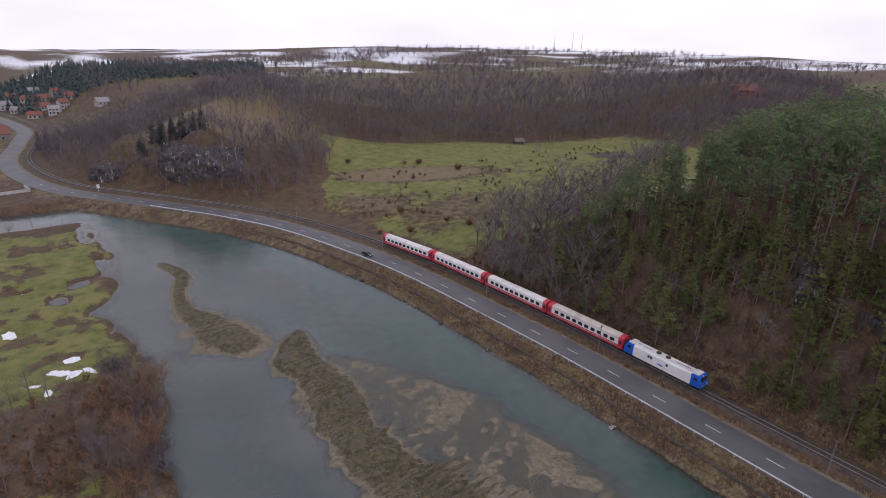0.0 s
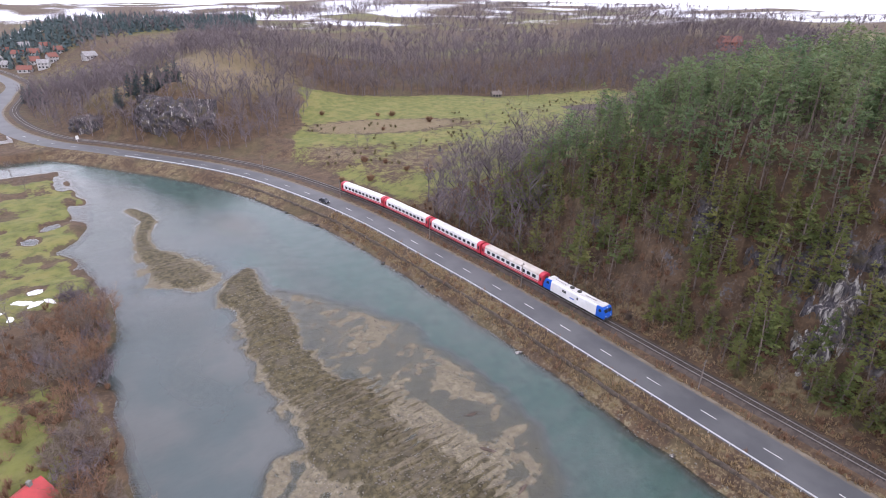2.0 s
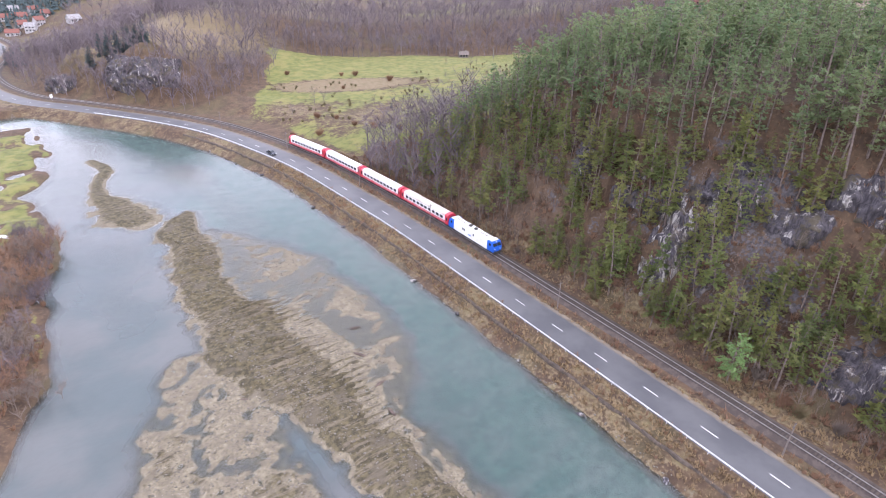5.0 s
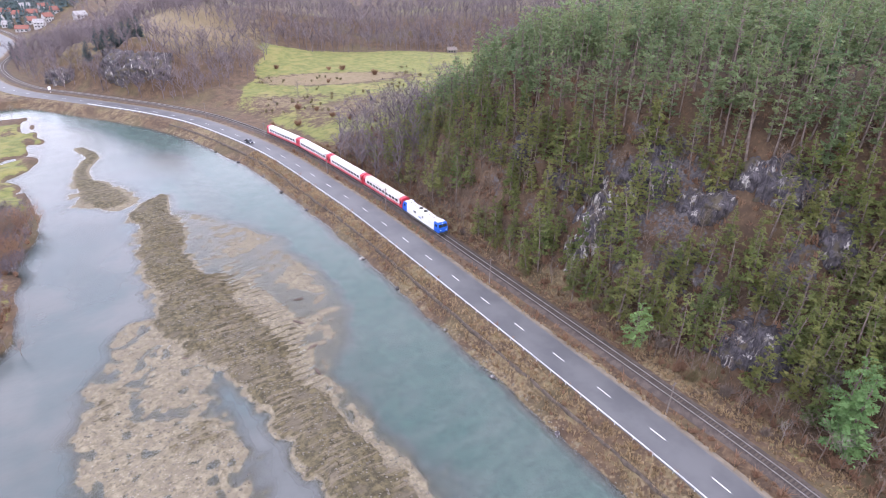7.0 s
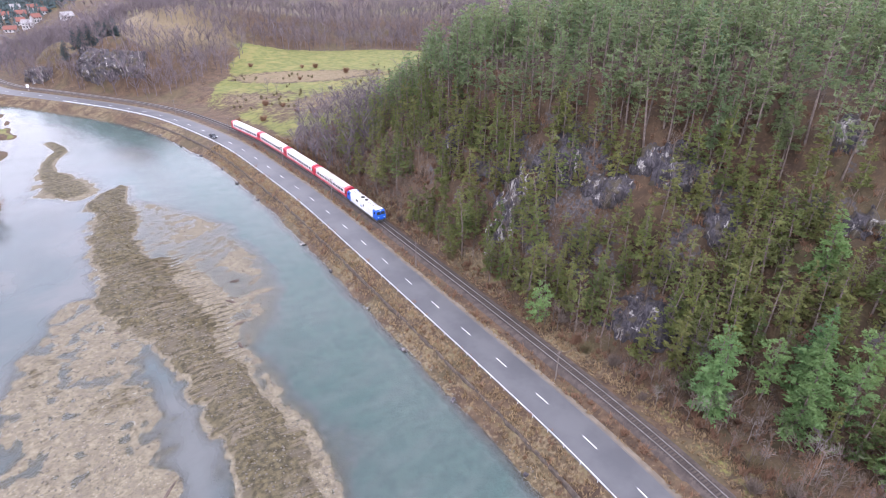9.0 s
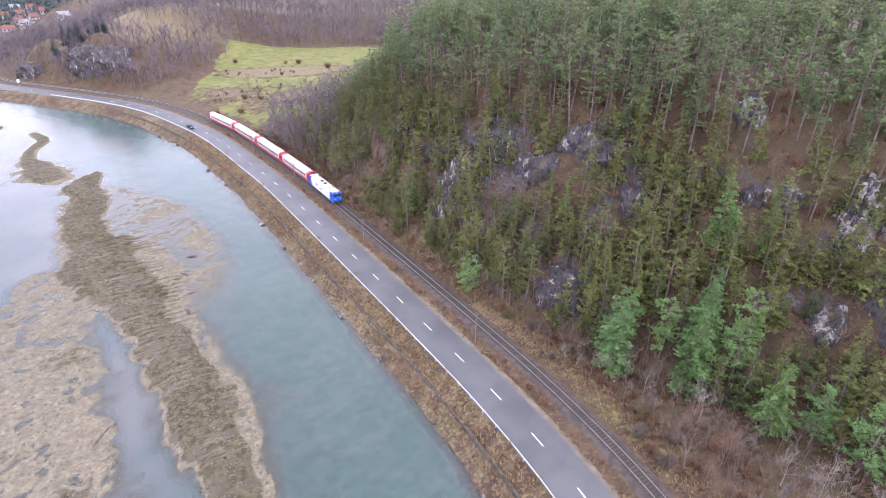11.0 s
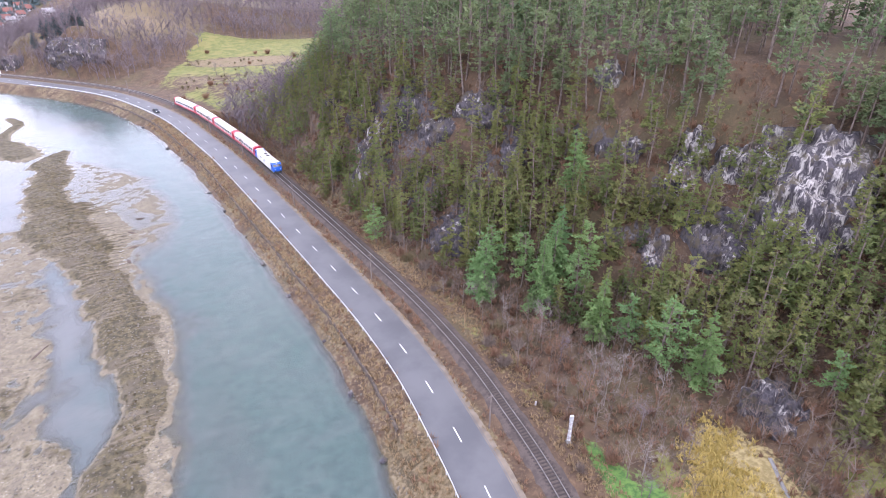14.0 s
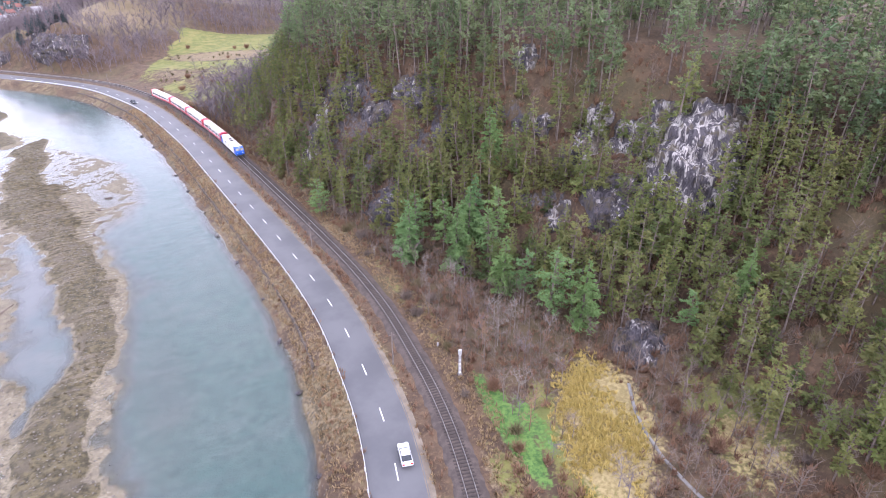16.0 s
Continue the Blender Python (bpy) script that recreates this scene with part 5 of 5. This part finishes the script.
def coach(m, roof_paint, label):
    L = 11.8
    ob = thing("railway_coach", m, label, "railway coach", "coaches of the train")
    part("lower_side", box(bmesh.new(), -1.42, 1.42, -L + 0.1, L - 0.1, 0.95, 1.8, 0.04), RED_PAINT, ob, "red lower side")
    part("side", prism(bmesh.new(), [(1.41, 1.8), (1.41, 3.25), (-1.41, 3.25), (-1.41, 1.8)], -L + 0.1, L - 0.1), WHITE_PAINT, ob, "white side wall")
    part("roof", prism(bmesh.new(), hull(1.43, 3.25, 3.32, 0.72), -L + 1.0, L - 1.0), roof_paint, ob)
    for s in (-1, 1):
        y0, y1 = sorted((s * (L - 1.3), s * L))
        part("end", prism(bmesh.new(), hull(1.46, 0.9, 3.33, 0.74), y0, y1), RED_PAINT, ob, "red rounded end")
        part("gangway", box(bmesh.new(), -0.5, 0.5, *sorted((s * L, s * (L + 0.28))), 1.2, 3.3, 0.05), DARK, ob)
        part("stripe", box(bmesh.new(), *sorted((s * 1.42, s * 1.435)), -L + 1.4, L - 1.4, 1.42, 1.5), WHITE_PAINT, ob, "thin white stripe")
        for i in range(10):
            child("window", PANE, ob, pose(s * 1.425, (i - 4.5) * 1.95, 2.55))
        for y in (-L + 0.65, L - 0.65):
            child("door_window", DOOR_PANE, ob, pose(s * 1.47, y, 2.5))
        for i in range(3):
            part("roof_vent", rod(bmesh.new(), (0, s * (2.0 + 2.8 * i), 3.95), (0, s * (2.0 + 2.8 * i), 4.14), 0.22, 0.18, 8), roof_paint, ob)
    part("underframe", box(bmesh.new(), -1.1, 1.1, -5.5, 5.5, 0.35, 0.95, 0.05), DARK, ob)
    for y in (-8.6, 8.6):
        bogie(ob, y, WHEEL)
    return ob


def loco(m):
    L = 9.8
    ob = thing("locomotive", m, "white and blue locomotive with a blue cab front", "locomotive")
    part("body", prism(bmesh.new(), hull(1.46, 0.95, 3.35, 0.42), -L + 2.2, L - 2.3), WHITE_PAINT, ob, "white body")
    part("roof_deck", box(bmesh.new(), -1.0, 1.0, -L + 2.6, L - 2.6, 3.72, 3.84, 0.04), ROOF_PAINT, ob, "grey roof deck")
    for s in (-1, 1):
        bm = prism(bmesh.new(), [(0, 0.9), (2.5, 0.9), (2.5, 3.62), (2.2, 3.76), (0.75, 3.7), (0.45, 3.45), (0.0, 2.35), (-0.12, 1.6)], -1.48, 1.48)
        bmesh.ops.rotate(bm, verts=bm.verts, matrix=Matrix.Rotation(radians(-90 if s > 0 else 90), 3, "Z"))
        bmesh.ops.translate(bm, verts=bm.verts, vec=(0, s * L, 0))
        bmesh.ops.bevel(bm, geom=bm.edges[:], offset=0.05, segments=1, affect="EDGES")
        cab = part("cab", bm, BLUE_PAINT, ob, "blue driver's cab")
        for wx in (-0.68, 0.68):
            glass = part("windscreen", box(bmesh.new(), -0.6, 0.6, -0.03, 0.03, -0.42, 0.42, 0.02), GLASS, cab)
            glass.matrix_basis = pose(wx, s * (L - 0.21), 2.9, s * 23, 0, 0)
            part("side_window", box(bmesh.new(), *sorted((wx * 2.17, wx * 2.205)), *sorted((s * (L - 1.0), s * (L - 1.75))), 2.45, 3.15, 0.01), GLASS, cab)
            lamp = part("headlight", rod(bmesh.new(), (wx * 1.3, s * (L + 0.02), 1.75), (wx * 1.3, s * (L + 0.16), 1.75), 0.15, 0.15, 12), LAMP_GLASS, cab, "round headlight")
            part("buffer", rod(bmesh.new(), (wx * 1.28, s * (L - 0.2), 1.05), (wx * 1.28, s * (L + 0.55), 1.05), 0.16, 0.22, 10), DARK, cab)
        part("top_headlight", rod(bmesh.new(), (0, s * (L - 0.6), 3.55), (0, s * (L - 0.42), 3.55), 0.13, 0.13, 10), LAMP_GLASS, cab)
        part("snow_plough", box(bmesh.new(), -1.3, 1.3, *sorted((s * (L - 0.3), s * (L + 0.1))), 0.3, 0.85, 0.05), DARK, cab)
        part("roof_cap", box(bmesh.new(), -1.25, 1.25, *sorted((s * (L - 0.9), s * (L - 2.4))), 3.74, 3.86, 0.04), ROOF_PAINT, cab, "pale cab roof")
        for y in (-3.2, -2.5, 1.5):
            part("side_vent", box(bmesh.new(), *sorted((s * 1.455, s * 1.475)), y - 0.26, y + 0.26, 2.3, 2.95, 0.01), GLASS, ob)
        part("side_badge", box(bmesh.new(), *sorted((s * 1.455, s * 1.47)), -0.9, 0.5, 1.75, 2.05), BLUE_PAINT, ob, "small blue badge on the side")
        part("roof_fan", rod(bmesh.new(), (0, s * 1.2 - 0.4, 3.84), (0, s * 1.2 - 0.4, 4.05), 0.62, 0.56, 16), DARK, ob, "dark round roof fan")
        part("roof_hatch", box(bmesh.new(), -0.75, 0.75, *sorted((s * 3.2, s * 5.6)), 3.84, 4.06, 0.05), ROOF_PAINT, ob)
        for x in (-0.55, 0.55):
            part("roof_bar", rod(bmesh.new(), (x, s * 3.0, 4.12), (x, s * 6.6, 4.16), 0.05, 0.05, 6), DARK, ob)
        bogie(ob, s * 5.6, WHEEL, 1.35)
    part("fuel_tank", box(bmesh.new(), -1.2, 1.2, -2.6, 2.6, 0.35, 0.95, 0.08), DARK, ob)
    return ob


arc = np.r_[0, np.cumsum(np.linalg.norm(np.diff(RAILWAY[:, :2], axis=0), axis=1))]


def on_track(s):
    return np.array([np.interp(s, arc, RAILWAY[:, k]) for k in (0, 1)])


def vehicle_pose(front, length):
    a, b = on_track(front + 2.5), on_track(front + length - 2.5)
    c, v = (a + b) / 2, a - b
    return pose(c[0], c[1], 0.74, 0, 0, math.degrees(math.atan2(v[1], v[0])) - 90)


NOSE = arc[np.argmin(np.abs(RAILWAY[:, 1] - 50.0))]
loco(vehicle_pose(NOSE, 19.6))
first = coach(vehicle_pose(NOSE + 20.2, 23.6), ROOF_DIRTY, "white and red railway coach with a sooty roof")
second = coach(vehicle_pose(NOSE + 44.4, 23.6), ROOF_PAINT, "white and red railway coach with a clean pale roof")
for k in (2, 3):
    copy_thing(second, vehicle_pose(NOSE + 20.2 + 24.2 * k, 23.6))


# ---- stone step along the river bank ----
revetment_line = spline([tuple(p) for p in ROAD[(ROAD[:, 1] > -72) & (ROAD[:, 1] < 215)]], 1.2)
rv, rf = sweep([(-7.95, -1.15), (-8.1, -0.78), (-8.4, -0.82), (-8.55, -1.75), (-8.3, -2.0)], revetment_line)
rv = rv + np.stack([0.22 * bumps(rv[:, 0], rv[:, 1], 3, 5), 0 * rv[:, 0], 0.22 * bumps(rv[:, 0], rv[:, 1], 2.2, 8)], 1)
tagged(new("stone_revetment", mesh_of("stone_revetment", rv, rf, [DARK_STONE])), "low dark stone revetment stepping down the river bank", "revetment", kind="structure")


# ---- cars ----
def car(name, x, y, turn, paint, label):
    ob = thing(name, pose(x, y, 0.1, 0, 0, turn), label, "car")
    bm = prism(bmesh.new(), [(-2.15, 0.35), (2.1, 0.35), (2.15, 0.7), (1.9, 0.85), (1.0, 0.95), (-1.5, 1.0), (-2.1, 0.95), (-2.2, 0.7)], -0.86, 0.86)
    bmesh.ops.bevel(bm, geom=bm.edges[:], offset=0.06, segments=2, affect="EDGES")
    body = part("body", bm, paint, ob)
    bm = prism(bmesh.new(), [(1.05, 0.92), (0.35, 1.42), (-1.0, 1.45), (-1.75, 0.96)], -0.74, 0.74)
    bmesh.ops.bevel(bm, geom=bm.edges[:], offset=0.05, segments=2, affect="EDGES")
    part("glazed_cabin", bm, GLASS, ob, "dark tinted glazing")
    part("roof", box(bmesh.new(), -1.02, 0.36, -0.66, 0.66, 1.42, 1.48, 0.02), paint, ob)
    for s in (-1, 1):
        part("headlight", box(bmesh.new(), 2.0, 2.14, s * 0.6 - 0.16, s * 0.6 + 0.16, 0.62, 0.78, 0.02), LAMP_GLASS, ob)
        part("tail_light", box(bmesh.new(), -2.2, -2.08, s * 0.62 - 0.16, s * 0.62 + 0.16, 0.72, 0.9, 0.02), RED_LAMP, ob)
        for wx in (-1.3, 1.35):
            wheel = part("wheel", rod(bmesh.new(), (wx, s * 0.7, 0.31), (wx, s * 0.88, 0.31), 0.31, 0.31, 16), RUBBER, ob)
            part("rim", rod(bmesh.new(), (wx, s * 0.86, 0.31), (wx, s * 0.9, 0.31), 0.19, 0.17, 10), ZINC, wheel)
    return ob


x, y, turn = beside(-98.5, 1.7)
car("car", x, y, turn, CAR_PAINT, "silver saloon car driving on the road")
x, y, turn = beside(160, -1.8)
car("car", x, y, turn + 180, DARK_CAR, "dark car driving towards the bend")


# ---- poles and railway fixtures ----
def pole(x, y, tall, turn):
    ob = thing("utility_pole", pose(x, y, level(x, y), 0, 0, turn), "dark weathered wooden pole between road and railway", "utility pole", "poles along the railway")
    part("mast", rod(bmesh.new(), (0, 0, -0.3), (0, 0, tall), 0.15, 0.1, 8), POLE, ob)
    part("cross_arm", box(bmesh.new(), -0.7, 0.7, -0.05, 0.05, tall - 0.6, tall - 0.48, 0.01), POLE, ob)
    for k in (-0.6, 0.6):
        part("insulator", rod(bmesh.new(), (k, 0, tall - 0.48), (k, 0, tall - 0.3), 0.05, 0.03, 6), DARK, ob)


for y in (-78, -27, 23.8, 76, 114, 161, 205):
    x, y, turn = beside(y, 5.4)
    pole(x, y, 7.2, turn - 90)

signal = thing("railway_signal", pose(106.5, -88.1, level(106.5, -88.1), 0, 0, -20), "white lattice railway signal post beside the track", "railway signal")
for a, b in ((-0.2, -0.2), (0.2, -0.2), (0.2, 0.2), (-0.2, 0.2)):
    part("leg", rod(bmesh.new(), (a, b, 0), (a * 0.7, b * 0.7, 4.6), 0.045, 0.04, 6), WHITE_WALL, signal)
for k in range(9):
    part("lattice_bar", box(bmesh.new(), -0.22, 0.22, -0.22, 0.22, 0.35 + 0.48 * k, 0.47 + 0.48 * k, 0.01), WHITE_WALL if k % 2 else ZINC, signal)
part("signal_head", box(bmesh.new(), -0.3, 0.3, -0.2, 0.2, 4.5, 5.5, 0.06), ZINC, signal, "grey signal head")
part("foot", box(bmesh.new(), -0.4, 0.4, -0.4, 0.4, -0.4, 0.12, 0.03), CONCRETE, signal)
marker = thing("marker_post", pose(107.6, -79.2, level(107.6, -79.2)), "small white concrete marker post beside the track", "marker post")
part("stone", box(bmesh.new(), -0.16, 0.16, -0.12, 0.12, -0.3, 0.85, 0.03), WHITE_WALL, marker)

cabinet = thing("equipment_cabinet", pose(130.7, -141.7, level(130.7, -141.7), 0, 0, 25), "pale grey metal equipment cabinet standing in the scrub", "cabinet")
part("body", box(bmesh.new(), -0.9, 0.9, -0.7, 0.7, -0.5, 1.9, 0.03), WHITE_WALL, cabinet)
part("roof", box(bmesh.new(), -1.0, 1.0, -0.8, 0.8, 1.9, 2.0, 0.02), CONCRETE, cabinet)
part("door", box(bmesh.new(), -0.55, 0.55, -0.73, -0.7, 0.1, 1.75, 0.01), WHITE_PAINT, cabinet)

kerb_line = spline([(127.5, -108), (123, -113.5), (120, -119.5), (118, -127), (116.5, -138)], 1.0)
rings = []
for d, up in ((-0.25, -0.4), (-0.25, 0.15), (0.25, 0.15), (0.25, -0.4)):
    row = offset_line(kerb_line, d)
    row[:, 2] = height(kerb_line[:, 0], kerb_line[:, 1]) + up
    rings.append(row)
rings = np.stack(rings, 1)
ki, kj = np.meshgrid(np.arange(len(kerb_line) - 1), np.arange(3), indexing="ij")
ka = (ki * 4 + kj).ravel()
tagged(new("drain_wall", mesh_of("drain_wall", rings.reshape(-1, 3), np.stack([ka, ka + 1, ka + 5, ka + 4], 1), [CONCRETE])), "low curved concrete drain wall beside yellow grass", "drain wall")

sign = thing("road_sign", pose(26.6, 294.9, 0.0, 0, 0, 40), "white road sign on a post by the far bend", "road sign")
part("post", rod(bmesh.new(), (0, 0, -0.3), (0, 0, 2.2), 0.05, 0.05, 6), ZINC, sign)
part("plate", box(bmesh.new(), -0.9, 0.9, -0.04, 0.0, 1.6, 3.4, 0.02), PAINT, sign)


# ---- houses ----
def house(x, y, turn, wide, deep, tall, roof_mat, wall_mat, label, storeys=1):
    ob = thing("house", pose(x, y, level(x, y) - 0.3, 0, 0, turn), label, "house", "houses of the village")
    part("wall", box(bmesh.new(), -wide / 2, wide / 2, -deep / 2, deep / 2, -1, tall), wall_mat, ob)
    rise, eave = deep * 0.42, 0.5
    part("roof", prism(bmesh.new(), [(-deep / 2 - eave, tall - 0.15), (0, tall + rise), (deep / 2 + eave, tall - 0.15), (deep / 2 + eave, tall + 0.05), (0, tall + rise + 0.25), (-deep / 2 - eave, tall + 0.05)], -wide / 2 - 0.4, wide / 2 + 0.4), roof_mat, ob).rotation_euler = (0, 0, radians(90))
    part("gable", prism(bmesh.new(), [(-deep / 2, tall), (deep / 2, tall), (0, tall + rise - 0.05)], -wide / 2 + 0.01, wide / 2 - 0.01), wall_mat, ob).rotation_euler = (0, 0, radians(90))
    part("chimney", box(bmesh.new(), wide * 0.2, wide * 0.2 + 0.6, -0.3, 0.3, tall + rise * 0.6, tall + rise + 0.9), CONCRETE, ob)
    for k in range(storeys):
        for i in range(3):
            wx = (i - 1) * wide * 0.3
            part("window", box(bmesh.new(), wx - 0.55, wx + 0.55, -deep / 2 - 0.04, -deep / 2 + 0.1, 1.0 + 2.7 * k, 2.3 + 2.7 * k, 0.01), GLASS, ob)
    part("door", box(bmesh.new(), wide * 0.42 - 0.5, wide * 0.42 + 0.4, -deep / 2 - 0.04, -deep / 2 + 0.1, 0.2, 2.2, 0.01), POLE, ob)


RED_HOUSE, GREY_HOUSE = "village house with white walls and a red tiled roof", "village house with white walls and a grey roof"
rng = np.random.default_rng(12)
for k, (x, y) in enumerate([(20, 552), (33, 549), (28, 572), (40, 560), (10, 588), (30, 596), (48, 580), (2, 612), (20, 622), (40, 610), (62, 516), (-18, 570), (-26, 600), (26, 648), (10, 655), (-8, 640)]):
    red = k % 3 != 1
    two = k % 2
    house(x, y, rng.uniform(-30, 30), rng.uniform(7, 10), rng.uniform(6, 7.5), 4.6 if two else 2.8, TILES if red else GREY_ROOF, WHITE_WALL, RED_HOUSE if red else GREY_HOUSE, 2 if two else 1)
for k, (x, y) in enumerate([(26, 545), (38, 552), (14, 566), (23, 562), (34, 565), (44, 568), (20, 580), (36, 585), (6, 575), (14, 605), (30, 612), (-4, 590), (50, 540), (10, 630), (34, 630), (-14, 585), (46, 595)]):
    lone_tree("bare_tree", x, y, 6 + k % 4, 560 + k, POLE, "dark leafless garden tree between the village houses", 0.5)
house(-10, 462, 8, 20, 11, 4.2, TILES, CONCRETE, "long low building with a bright red roof beside the far road")
house(-6.2, 68, 35, 6, 5, 2.2, RED_SHEET, POLE, "small hut with a red roof among bushes")
house(254.8, 258, -25, 6, 4, 2.3, POLE, POLE, "small dark wooden shed at the edge of the meadow")
BRICK = plain("brick_wall", (0.33, 0.13, 0.085), (0.26, 0.11, 0.08), 1.0, 0.9)
house(436, 210, -35, 15, 9, 5, TILES, BRICK, "large unfinished brick house with a red roof on the hill", 2)
house(448, 203, -35, 8, 7, 3, TILES, BRICK, "brick annex with a red roof on the hill")

shed_pole = thing("lamp_post", pose(268, 243.5, level(268, 243.5)), "pale concrete pole at the meadow's edge", "pole")
part("mast", rod(bmesh.new(), (0, 0, -0.3), (0, 0, 8), 0.16, 0.1, 8), CONCRETE, shed_pole)

for x, y, tall in ((937, 853, 32), (1034, 888, 40), (1059, 883, 36)):
    mast = thing("radio_mast", pose(x, y, level(x, y)), "slender grey lattice radio mast on the hill", "radio mast", "masts on the skyline")
    part("mast", rod(bmesh.new(), (0, 0, -1), (0, 0, tall), 1.0, 0.35, 6), ZINC, mast)
    part("antenna", rod(bmesh.new(), (0, 0, tall), (0, 0, tall + 6), 0.2, 0.1, 6), ZINC, mast)

wall = thing("parapet", pose(-6, 309, -0.2, 0, 0, 10), "white concrete parapet of a side bridge by the road", "parapet")
part("wall", box(bmesh.new(), -16, 8, -0.3, 0.3, -1, 1.3, 0.05), WHITE_WALL, wall)
part("end_wall", box(bmesh.new(), 7.6, 8.2, 0.3, 9, -1, 1.3, 0.05), WHITE_WALL, wall)

# ploughed garden in the meadow
plot = np.array([(x, y) for x in np.linspace(-12, 12, 16) for y in np.linspace(-8, 8, 33)])
pc, ps = math.cos(-0.45), math.sin(-0.45)
px, py = 274 + plot[:, 0] * pc - plot[:, 1] * ps, 202 + plot[:, 0] * ps + plot[:, 1] * pc
pz = height(px, py) + 0.12 + 0.14 * (np.arange(len(plot)) % 33 % 2)
pi_, pj = np.meshgrid(np.arange(15), np.arange(32), indexing="ij")
pa = (pi_ * 33 + pj).ravel()
tagged(new("garden_plot", mesh_of("garden_plot", np.stack([px, py, pz], 1), np.stack([pa, pa + 33, pa + 34, pa + 1], 1), [EARTH])), "dark ploughed garden plot in the green meadow", "garden")


# ---- snow, driftwood and boulders ----
def lump(name, x, y, z, rx, ry, rz, material, label, category, seed):
    bm = bmesh.new()
    bmesh.ops.create_icosphere(bm, subdivisions=3, radius=1)
    for v in bm.verts:
        n = noise.fractal(v.co * 1.6 + Vector((seed * 7.0, 0, 0)), 0.9, 2.0, 4)
        v.co *= 1 + 0.38 * n
        v.co.x, v.co.y, v.co.z = v.co.x * rx, v.co.y * ry, v.co.z * rz
    ob = part(name, bm, material)
    ob.location = (x, y, z)
    ob.rotation_euler = (0, 0, seed * 1.3)
    return tagged(ob, label, category)


for k, (x, y, rx, ry) in enumerate([(0, 146, 1.6, 2.2), (-3, 140.5, 3.0, 1.6), (-1, 138, 2.4, 1.2), (2.5, 138, 2.0, 0.8), (-11.5, 167, 1.6, 2.4), (-6, 133, 1.5, 0.8), (-8, 137, 1.4, 0.6), (-4, 62.5, 1.3, 1.6)]):
    lump("snow_patch", x, y, level(x, y) - 0.05, rx, ry, 0.35, SNOW, "patch of old melting snow on the bank", "snow", k + 1)
for k, (x, y, z, long) in enumerate([(37.4, -11, -3.35, 2.2), (60.5, 38, -3.4, 1.6), (59.5, 28, -3.4, 1.2), (57.5, 20, -3.35, 1.2), (64, 47, -3.4, 1.0), (55.5, -8, -3.2, 1.6), (36.5, 38, -3.4, 1.2)]):
    lump("driftwood_log", x, y, z, long, 0.32, 0.28, DRIFTWOOD, "dark driftwood log stranded on the gravel", "driftwood", k + 20)
for k in range(16):
    x, y, _ = beside(-95 + 19 * k, -11.2 - 0.5 * (k % 3))
    lump("boulder", x, y, WATER + 0.1, 0.5 + 0.2 * (k % 3), 0.45, 0.4, PALE_ROCK if k % 4 == 0 else DARK_ROCK, "weathered boulder at the water's edge", "boulder", k + 40)

# ---- sleepers ----
bm = box(bmesh.new(), -1.3, 1.3, -0.12, 0.12, 0.48, 0.585, 0.02)
SLEEPER_MESH = shared("sleeper", bm, SLEEPER)
line = spline([tuple(p[:2]) for p in RAILWAY[::3]], 0.65)
heading = np.degrees(np.arctan2(*np.gradient(line, axis=0)[:, ::-1].T)) - 90
nearest = [k for k in range(len(line)) if -128 < line[k, 1] < 66][:300]
for k in nearest:
    child("sleeper", SLEEPER_MESH, railway, pose(line[k, 0], line[k, 1], 0, 0, 0, heading[k]))
bv = np.array([v.co[:] for v in SLEEPER_MESH.vertices])
bf = [tuple(p.vertices) for p in SLEEPER_MESH.polygons if len(p.vertices) == 4]
sv, sf = [], []
for n_, k in enumerate(k for k in range(len(line)) if k not in set(nearest) and 66 <= line[k, 1] < 250):
    a = radians(heading[k])
    sf.append(np.array(bf) + n_ * len(bv))
    sv.append(np.stack([bv[:, 0] * math.cos(a) - bv[:, 1] * math.sin(a) + line[k, 0], bv[:, 0] * math.sin(a) + bv[:, 1] * math.cos(a) + line[k, 1], bv[:, 2]], 1))
tagged(child("further_sleepers", mesh_of("further_sleepers", np.vstack(sv), np.vstack(sf), [SLEEPER]), railway), kind="stuff")
